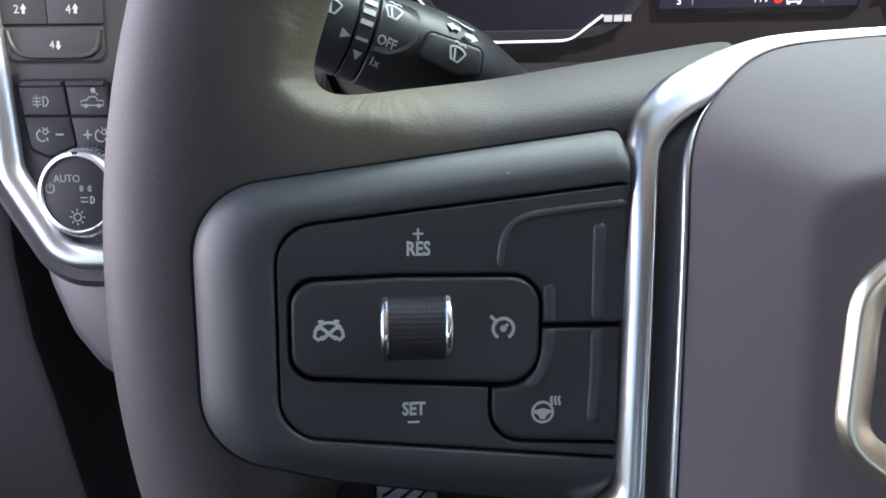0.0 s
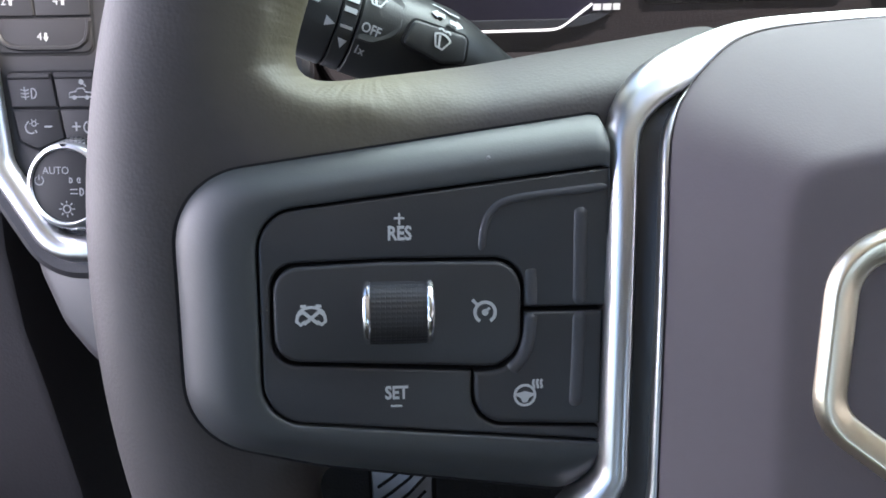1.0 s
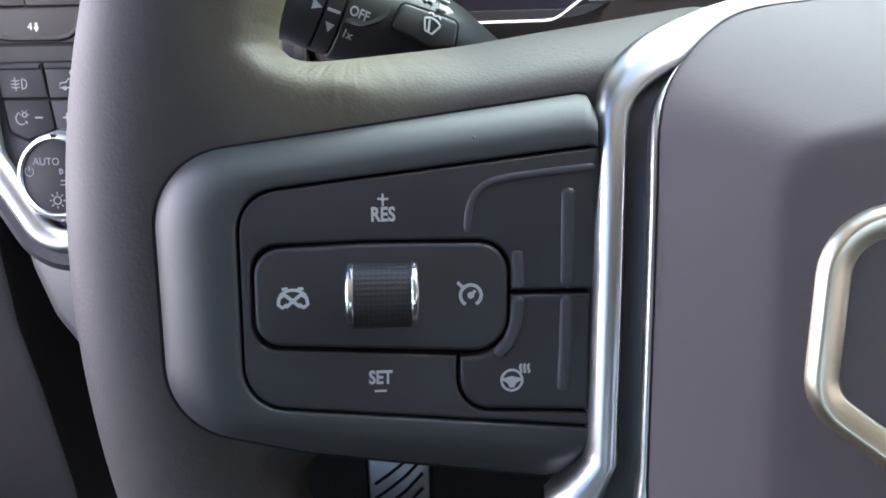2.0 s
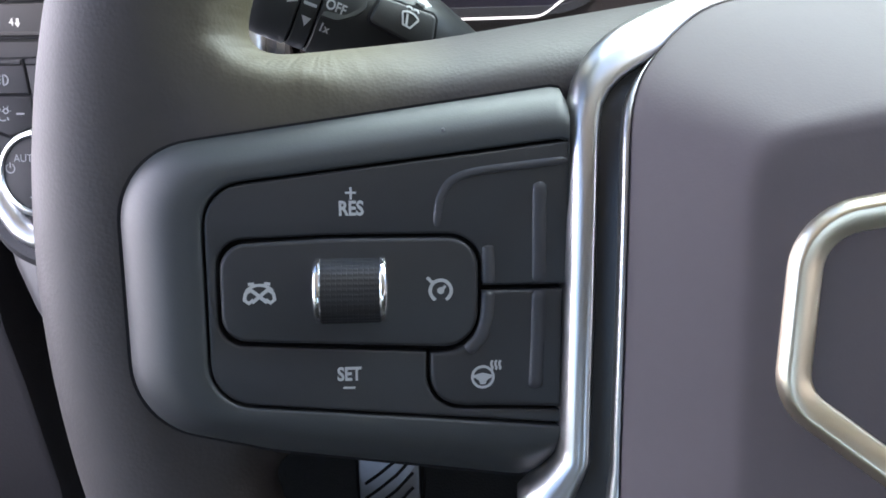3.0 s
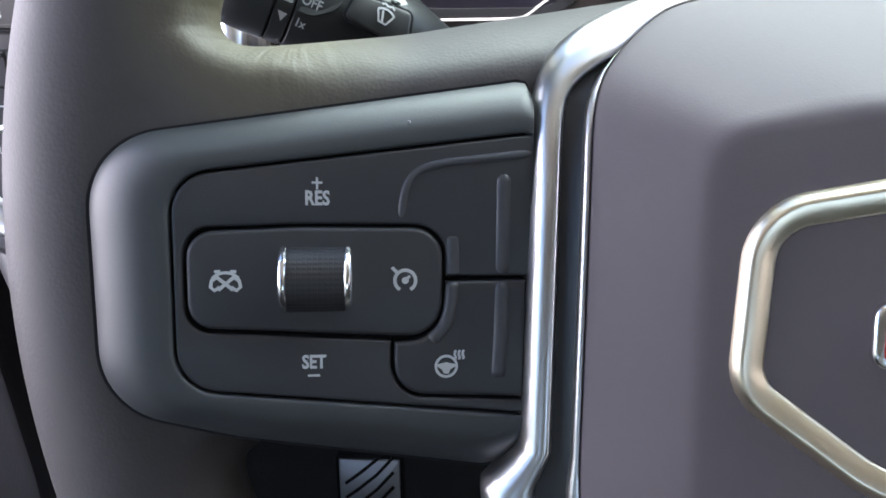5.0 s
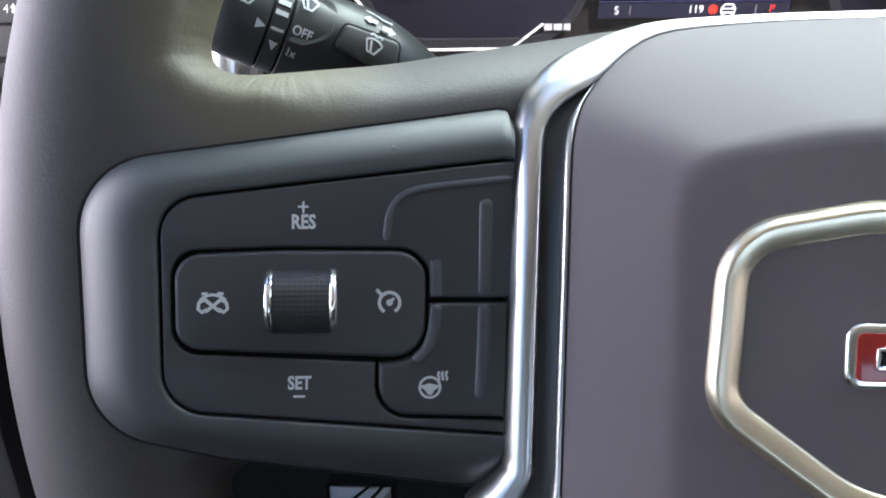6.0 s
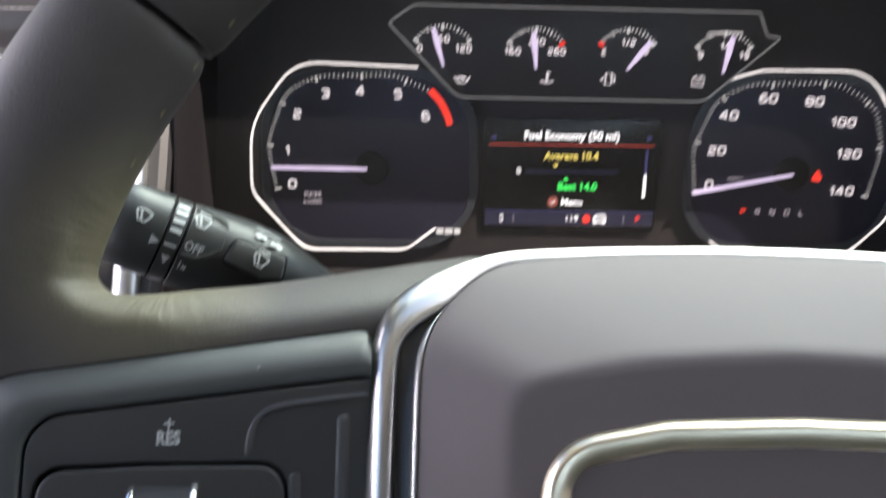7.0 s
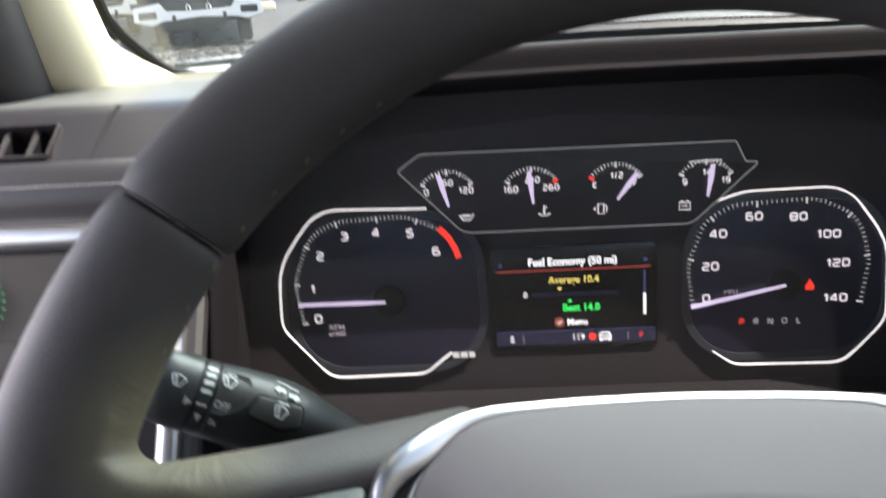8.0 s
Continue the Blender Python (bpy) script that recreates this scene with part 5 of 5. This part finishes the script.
part("light_arc", lit, glowing("dim green light", (0.1, 0.6, 0.4), 0.4), turn_, "dim green ticks", HF, smooth=False)

# knee bolster below the panel
bolster = thing("knee_bolster", "smooth grey lower dash panel below the switches", "dash panel", WHEEL @ Vector((-0.2, 0.2, -0.2)))
line = rounded([(-351, -2, 12), (-344, -30, 20), (-334, -54, 30), (-320, -71, 30), (-296, -86, 40), (-246, -104, 30), (-236, -8, 8)], 8)
part("bolster_skin", loft([[(p.x, 262, p.y) for p in line], [(p.x, 212, p.y) for p in line], [(p.x, 200, p.y) for p in inset(line, 2)], [(p.x, 194, p.y) for p in inset(line, 6)], [(p.x, 191.5, p.y) for p in inset(line, 9)], [(p.x, 190.5, p.y) for p in inset(line, 11.5)]], True, True), BOLSTER, bolster, "", W_MM)
part("bolster_backing", loft([[(p.x, y_, p.y) for p in inset(line, 8)] for y_ in (262, 300)], True, True), HOUSING, bolster, "dark backing", W_MM)

# ---- cabin: pillar, windscreen, doors, roof, floor ----
pillar = thing("windscreen_pillar", "cream windscreen pillar trim", "pillar trim", W_MM @ Vector((-400, 400, 372)))
P0, PD = Vector((-326, 420, 386)), Vector((0.10, -0.985, 0.10)).normalized()
EDGE = [(-40, 40), (-12, 16), (-4.5, 2), (0, -8), (13.5, -16.5), (35, -25.5), (59, -34), (81, -38), (102, -36.5), (200, -28), (420, 0), (640, 26)]
rows = []
for (l, dx), r, lap in zip(EDGE, (3, 8, 16, 24, 33, 40) + (42,) * 6, (6, 10, 14, 20, 24, 20, 14, 12, 12, 12, 12, 12)):
    c = P0 + PD * l + Vector((dx + lap - r, 0, -r))
    side, upw = Vector((1, 0, 0)), Vector((0, 0.1, 1)).normalized()
    rows.append([c + side * ((r if math.cos(q) > 0 else r * 1.9) * math.copysign(abs(math.cos(q)) ** 0.9, math.cos(q))) + upw * (r * math.sin(q)) for q in [2 * math.pi * j / 48 for j in range(48)]])
part("pillar_trim", loft(rows, True, True), PILLAR, pillar, "", W_MM)

corner = [P0 + PD * l + Vector((dx, 0, 2)) for l, dx in EDGE]
base = [corner[0] + Vector((60, 8, 8)), P0 + Vector((300, 52, 28)), P0 + Vector((800, 60, 32)), P0 + Vector((1350, 20, 10))]
screen = thing("windscreen", "clear windscreen in a black rubber edge", "windscreen", W_MM @ Vector((200, 440, 395)))
right = [P0 + Vector((1350 - 0.16 * max(l, 0), 0, 10)) + PD * l for l, dx in EDGE]
rows = [[a.lerp(b, f) + Vector((0, 50, 18)) * (4 * f * (1 - f)) for f in (0, 0.1, 0.25, 0.5, 0.75, 1)] for a, b in zip(corner, right)]
pane = part("glass", loft(rows, False, False, False), GLASS, screen, "", W_MM)
pane.visible_shadow = False
part("edge_seal", sweep(list(reversed(corner)) + base, disc_profile(5.0, 8), facing=(0, -0.3, 1)), RUBBER, screen, "black rubber edge", W_MM)

door = thing("driver_door", "dark door card with window post above it", "door", (-0.66, -0.1, 0.9))
part("door_card", box(-0.74, -0.50, -1.2, 0.25, 0.62, 1.24, 0.03), DOOR, door, "dark door card")
line = rounded([(-700, 320, 10), (-396, 320, 10), (-388, 420, 30), (-402, 640, 30), (-700, 640, 10)], 6)
part("sail_panel", loft([[(p.x, 330 + (p.y - 380) * -0.6, p.y) for p in line], [(p.x, 300 + (p.y - 380) * -0.6, p.y) for p in inset(line, 9)]], True, True), DOOR, door, "dark corner panel beside the pillar", W_MM)
# dark part added over the pillar's left to make that side dark
rows = []
for l in (-30, 0, 40, 80, 130, 220, 420, 640):
    c = P0 + PD * l + Vector((0.215 * l - 142, 0, -84))
    rows.append([c + Vector((60 * math.cos(q), 4.4 * math.sin(q), 44 * math.sin(q))) for q in [2 * math.pi * j / 28 for j in range(28)]])
part("dark_edging", loft(rows, True, True), DOOR, door, "dark padded shape along the pillar's left side", W_MM)
part("window_post", box(-0.74, -0.66, -1.2, -1.05, 1.38, 2.02), PILLAR, door, "")
line = rounded([(-700, 90, 5), (-404, 90, 10), (-396, -25, 40), (-388, -70, 60), (-377, -104, 60), (-361, -162, 60), (-330, -330, 40), (-700, -330, 5)], 8)
part("kick_panel", loft([[(p.x, 330, p.y) for p in line], [(p.x, 256, p.y) for p in line], [(p.x, 251, p.y) for p in inset(line, 1.5)], [(p.x, 249, p.y) for p in inset(line, 5)]], True, True), DOOR, door, "dark grey-brown kick panel", W_MM)
roof = tagged(new("ceiling"), "cream cloth headliner", "ceiling", kind="structure")
part("headliner", box(-0.8, 1.5, -1.8, 0.12, 2.02, 2.08, 0.02), HEADLINER, roof, "")
floor_ = thing("floor", "dark carpeted footwell floor", "floor", (0, 0, 0.6), kind="structure")
part("carpet", box(-0.75, 1.5, -1.8, 1.2, 0.55, 0.62), CARPET, floor_, "")
part("toe_board", loft([[(-0.6, 0.45, 0.6), (-0.6, 0.75, 1.1), (-0.6, 0.8, 1.1), (-0.6, 0.8, 0.6)], [(1.5, 0.45, 0.6), (1.5, 0.75, 1.1), (1.5, 0.8, 1.1), (1.5, 0.8, 0.6)]], True, True), CARPET, floor_, "")
# unseen side walls, added to keep light off the wheel's front
left_wall = tagged(new("wall_left"), "unseen dark cabin side added to block light", "wall", kind="structure")
part("side_blocker", box(-0.80, -0.745, -1.85, -0.72, 0.6, 2.06, 0.01), DOOR, left_wall, "")
# reaches across the far window to darken the chrome's reflection
right_wall = tagged(new("wall_right"), "unseen dark wall closing off light from the passenger side", "wall", kind="structure")
part("side_blocker", box(1.52, 1.58, -1.85, 0.0, 0.6, 2.06, 0.01), DOOR, right_wall, "")
front_wall = tagged(new("wall_front"), "dark bulkhead ahead of the footwell", "wall", kind="structure")
part("bulkhead", box(-0.80, 1.58, 0.80, 0.84, 0.5, 1.44, 0.01), CARPET, front_wall, "")
part("side_blocker", box(-0.80, -0.745, 0.26, 0.80, 0.6, 1.40, 0.01), DOOR, left_wall, "")
part("side_blocker", box(1.52, 1.58, 0.42, 0.80, 0.6, 1.40, 0.01), DOOR, right_wall, "")
# unseen door, its card raised to cut light from that side
far_door = thing("passenger_door", "dark far door card", "door", (1.46, -0.4, 0.9))
part("door_card", box(1.42, 1.52, -1.6, 0.42, 0.62, 1.50, 0.03), DOOR, far_door, "")
# unseen; its height is set to limit the light from behind
back = thing("rear_wall", "unseen dark rear wall that narrows the light from behind", "wall", (0.3, -1.75, 0.62), kind="structure")
part("seat_back", box(-0.75, 1.5, -1.85, -1.65, 0.6, 1.62, 0.04), SEAT, back, "")
seat = thing("driver_seat", "dark leather driver seat", "seat", (0, -0.75, 0.62))
part("cushion", box(-0.28, 0.28, -0.95, -0.40, 0.75, 1.0, 0.06), SEAT, seat, "")
part("backrest", box(-0.28, 0.28, -1.15, -0.92, 0.9, 1.75, 0.07), SEAT, seat, "")

# pedal
pedal = thing("brake_pedal", "brushed steel brake pedal plate with black diagonal grips", "pedal", W_MM @ Vector((-205, 440, -300)))
PM = WHEEL @ pose(-0.2065, 0.440, -0.250, 12, 0, 3) @ FACE @ MM
line = rounded([(-27, 40, 4), (27, 40, 4), (27, -40, 4), (-27, -40, 4)])
part("pad_rubber", slab(line, 2, -10, 1.5), RUBBER, pedal, "", PM)
part("pad_plate", slab(inset(line, 3), 4, 0, 1.0), STEEL, pedal, "brushed steel plate", PM)
for i in range(6):
    y0 = -52 + i * 13.5
    part("grip_bar", sweep([(-19, y0, 4), (-8, y0 + 9, 4), (6, y0 + 22, 4), (19, y0 + 38, 4)], [(-1.3, -0.5), (-1.0, 1.2), (1.0, 1.2), (1.3, -0.5)]), RUBBER, pedal, "", PM)
part("arm", sweep([(0, 20, -8), (0, 90, -40), (0, 200, -40)], disc_profile(8, 8)), DARKCAR, pedal, "", PM)

# ---- outside ----
ground = tagged(new("ground"), "grey asphalt yard", "ground", kind="structure")
part("asphalt", box(-300, 300, -300, 300, -0.3, 0.0), ASPHALT, ground, "")
own = thing("bonnet", "white painted bonnet beyond the windscreen", "car bonnet", (0.4, 1.2, 1.3))
rows = [[(x_, y_, z_ - 0.03 * ((x_ - 0.4) / 0.9) ** 2) for x_ in np.linspace(-0.55, 1.35, 14)] for y_, z_ in ((0.665, 1.455), (0.69, 1.468), (0.8, 1.466), (1.0, 1.455), (1.2, 1.438), (1.6, 1.395), (1.95, 1.33))]
part("bonnet_skin", loft(rows, False, False, False), PAINT, own, "")
rows = [[(x_, y_, z_) for x_ in np.linspace(-0.55, 1.35, 6)] for y_, z_ in ((0.575, 1.462), (0.60, 1.452), (0.655, 1.452), (0.66, 1.462))]
part("cowl", loft(rows, False, False, False), PAINT, own, "pale cowl strip")
wiper = thing("windscreen_wiper", "black wiper resting above the cowl", "wiper", (0.0, 0.70, 1.47))
part("wiper_blade", sweep([(-0.44, 0.665, 1.4655), (0.0, 0.66, 1.482), (0.42, 0.65, 1.484)], [(-0.004, -0.002), (0.004, -0.002), (0.002, 0.003), (-0.002, 0.003)]), RUBBER, wiper, "black rubber blade")
part("wiper_arm", sweep([(-0.26, 0.662, 1.4755), (0.1, 0.65, 1.485), (0.4, 0.62, 1.46)], disc_profile(0.006, 8)), RUBBER, wiper, "black steel arm")


def pickup(at, yaw, label):
    """A parked pickup seen from the front."""
    t = thing("parked_pickup", label, "pickup", at, "pickups parked in the yard")
    turn = Matrix.Translation(at) @ Matrix.Rotation(radians(yaw), 4, "Z") @ Matrix.Translation(-Vector(at))
    ax, ay, _ = at
    body = loft([[(ax + x_, ay + y_, z_) for x_, z_ in ((-0.98, 0.62), (-1.0, 1.05), (-0.92, 1.3), (0.92, 1.3), (1.0, 1.05), (0.98, 0.62))] for y_ in (0.12, 5.4)], True, True)
    part("body", body, DARKCAR, t, "dark grey body", turn)
    cab = loft([[(ax - 0.85, ay + 1.5, 1.28), (ax + 0.85, ay + 1.5, 1.28), (ax + 0.85, ay + 3.8, 1.28), (ax - 0.85, ay + 3.8, 1.28)], [(ax - 0.7, ay + 2.2, 1.9), (ax + 0.7, ay + 2.2, 1.9), (ax + 0.7, ay + 3.6, 1.9), (ax - 0.7, ay + 3.6, 1.9)]], True, True)
    part("cab", cab, DARKCAR, t, "", turn)
    for s_ in (-1, 1):
        line = [(s_ * 1.06, 0.74), (s_ * 0.64, 0.80), (s_ * 0.54, 0.66), (s_ * 0.10, 0.64), (0, 0.64), (0, 0.54), (s_ * 0.62, 0.50), (s_ * 0.80, 0.45), (s_ * 1.08, 0.52)]
        part("bumper_half", loft([[(ax + a, ay + 0.06, b) for a, b in line], [(ax + a, ay - 0.06, b) for a, b in line], [(ax + a * 0.99, ay - 0.09, 0.62 + (b - 0.62) * 0.9) for a, b in line]], True, True), STEEL_PALE, t, "pale steel bumper", turn)
        part("headlamp", box(ax + s_ * 0.76 - 0.2, ax + s_ * 0.76 + 0.2, ay + 0.02, ay + 0.2, 0.98, 1.16, 0.02), GLASSY, t, "", turn)
        part("fog_lamp", box(ax + s_ * 0.84 - 0.15, ax + s_ * 0.84 + 0.15, ay - 0.1, ay, 0.555, 0.68, 0.02), DARKCAR, t, "", turn)
        part("tow_hook", box(ax + s_ * 0.42 - 0.03, ax + s_ * 0.42 + 0.03, ay - 0.1, ay + 0.1, 0.5, 0.6, 0.01), DARKCAR, t, "", turn)
        part("tow_loop", sweep([(ax + s_ * 0.17 - 0.03, ay + 0.04, 0.66), (ax + s_ * 0.17 - 0.03, ay - 0.04, 0.72), (ax + s_ * 0.17, ay - 0.06, 0.76), (ax + s_ * 0.17 + 0.03, ay - 0.04, 0.72), (ax + s_ * 0.17 + 0.03, ay + 0.04, 0.66)], disc_profile(0.014, 6), facing=(0, -1, 0)), STEEL_PALE, t, "pale steel tow loop", turn)
        tyre = lathe([(-0.13, 0.25), (-0.13, 0.36), (-0.09, 0.4), (0.09, 0.4), (0.13, 0.36), (0.13, 0.25)], 32)
        tyre.transform(Matrix.Translation((ax + s_ * 0.72, ay + 1.0, 0.4)) @ Matrix.Rotation(radians(90), 4, "Y"))
        part("tyre", tyre, TYRE, t, "", turn)
    for k in range(5):
        part("grille_bar", box(ax - 0.52, ax + 0.52, ay + 0.0, ay + 0.1, 0.94 + k * 0.07, 0.97 + k * 0.07, 0.008), STEEL_PALE if k in (0, 4) else DARKCAR, t, "", turn)
    part("underbody", box(ax - 0.5, ax + 0.5, ay + 0.5, ay + 5.0, 0.50, 0.64, 0.03), DARKCAR, t, "dark underbody", turn)
    # added plate darkens the space beneath the bumper
    part("under_plate", loft([[(ax - 0.78, ay + y_, 0.54 - d_), (ax - 0.72, ay + y_, 0.30 + d_), (ax + 0.30, ay + y_, 0.27 + d_), (ax + 0.42, ay + y_, 0.40), (ax + 0.78, ay + y_, 0.54 - d_)] for y_, d_ in ((0.02, 0.03), (0.08, 0.0), (0.5, 0.0))], True, True), DARKCAR, t, "dark plate standing in for the clutter under the bumper", turn)
    part("front_axle", sweep([(ax - 0.72, ay + 1.0, 0.40), (ax + 0.72, ay + 1.0, 0.40)], disc_profile(0.06, 10), facing=(0, 0, 1)), DARKCAR, t, "", turn)
    diff = lathe([(-0.16, 0.05), (-0.12, 0.13), (0.0, 0.17), (0.12, 0.13), (0.16, 0.05)], 16)
    diff.transform(Matrix.Translation((ax + 0.25, ay + 1.0, 0.40)) @ Matrix.Rotation(radians(90), 4, "X"))
    part("axle_housing", diff, DARKCAR, t, "", turn)
    part("corner_cladding", box(ax + 1.0, ax + 1.3, ay + 0.1, ay + 0.4, 0.53, 0.67, 0.03), PILLAR, t, "cream corner cladding", turn)
    return t


pickup((-4.75, 13.5, 0.0), 16, "parked pickup with pale steel bumper and dark grille")
pickup((-7.6, 15.6, 0.0), 24, "dark pickup parked behind the pale-bumpered one")

rnd = random.Random(5)
litter = bmesh.new()
for k in range(520):
    near = k % 3
    c = Vector((rnd.gauss((-4.6, -6.6, -4.9)[near], (1.0, 1.3, 1.6)[near]), rnd.gauss((12.6, 13.4, 11.2)[near], (0.9, 1.1, 1.0)[near]), 0.0))
    w, turn = rnd.uniform(0.03, 0.13), rnd.uniform(0, 6.28)
    rim = [litter.verts.new(c + Vector((w * rnd.uniform(0.5, 1.2) * math.cos(turn + q * 1.257), w * rnd.uniform(0.5, 1.2) * math.sin(turn + q * 1.257), 0.002))) for q in range(5)]
    top = litter.verts.new(c + Vector((0, 0, rnd.uniform(0.02, 0.06))))
    for q in range(5):
        litter.faces.new((rim[q], rim[(q + 1) % 5], top))
leaves = tagged(new("leaf_litter"), "dark leaf litter scattered over the asphalt yard", "leaf litter", kind="stuff")
part("litter", litter, LITTER, leaves, "", smooth=False)


def clump_tree(at, height, spread, seed):
    """A tapered trunk with limbs and a crown of many small leaves."""
    rnd = random.Random(seed)
    t = thing("tree", "leafy tree beyond the yard", "tree", at, "trees beyond the yard")
    base = Vector(at)
    bm = sweep([base, base + Vector((0.05, 0, height * 0.3)), base + Vector((0.1, 0.05, height * 0.6))], disc_profile(0.14, 8), facing=(1, 0, 0))
    for k in range(7):
        a = rnd.uniform(0, 6.28)
        p = base + Vector((0.05, 0, height * rnd.uniform(0.3, 0.55)))
        sweep([p, p + Vector((math.cos(a), math.sin(a), 0.9)) * spread * 0.5], disc_profile(0.05, 5), facing=(0, 0, 1), bm=bm)
    part("trunk", bm, BARK, t, "")
    bm = bmesh.new()
    for k in range(900):
        d = Vector((rnd.gauss(0, 1), rnd.gauss(0, 1), rnd.gauss(0, 1))).normalized() * spread * rnd.uniform(0.35, 1.0)
        p = base + Vector((0, 0, height * 0.66)) + Vector((d.x, d.y, d.z * 0.75)) * (0.8 + 0.3 * math.sin(d.x * 3) * math.cos(d.y * 2.3))
        u = Vector((rnd.gauss(0, 1), rnd.gauss(0, 1), rnd.gauss(0, 1))).normalized() * 0.16
        v = u.orthogonal().normalized() * 0.07
        bm.faces.new([bm.verts.new(p + q) for q in (-u, v, u, -v)])
    part("crown", bm, LEAF, t, "", smooth=False)


for k in range(7):
    clump_tree((-19 + k * 4.6, 24 + (k % 3) * 2.4, 0.0), 5.5 + (k % 2) * 1.2, 2.3, 40 + k)
fence = thing("boundary_wall", "low grey boundary wall behind the yard", "wall", (0, 32, 0), kind="structure")
part("wall_face", box(-60, 60, 32, 32.3, 0, 1.9), CONCRETE, fence, "")
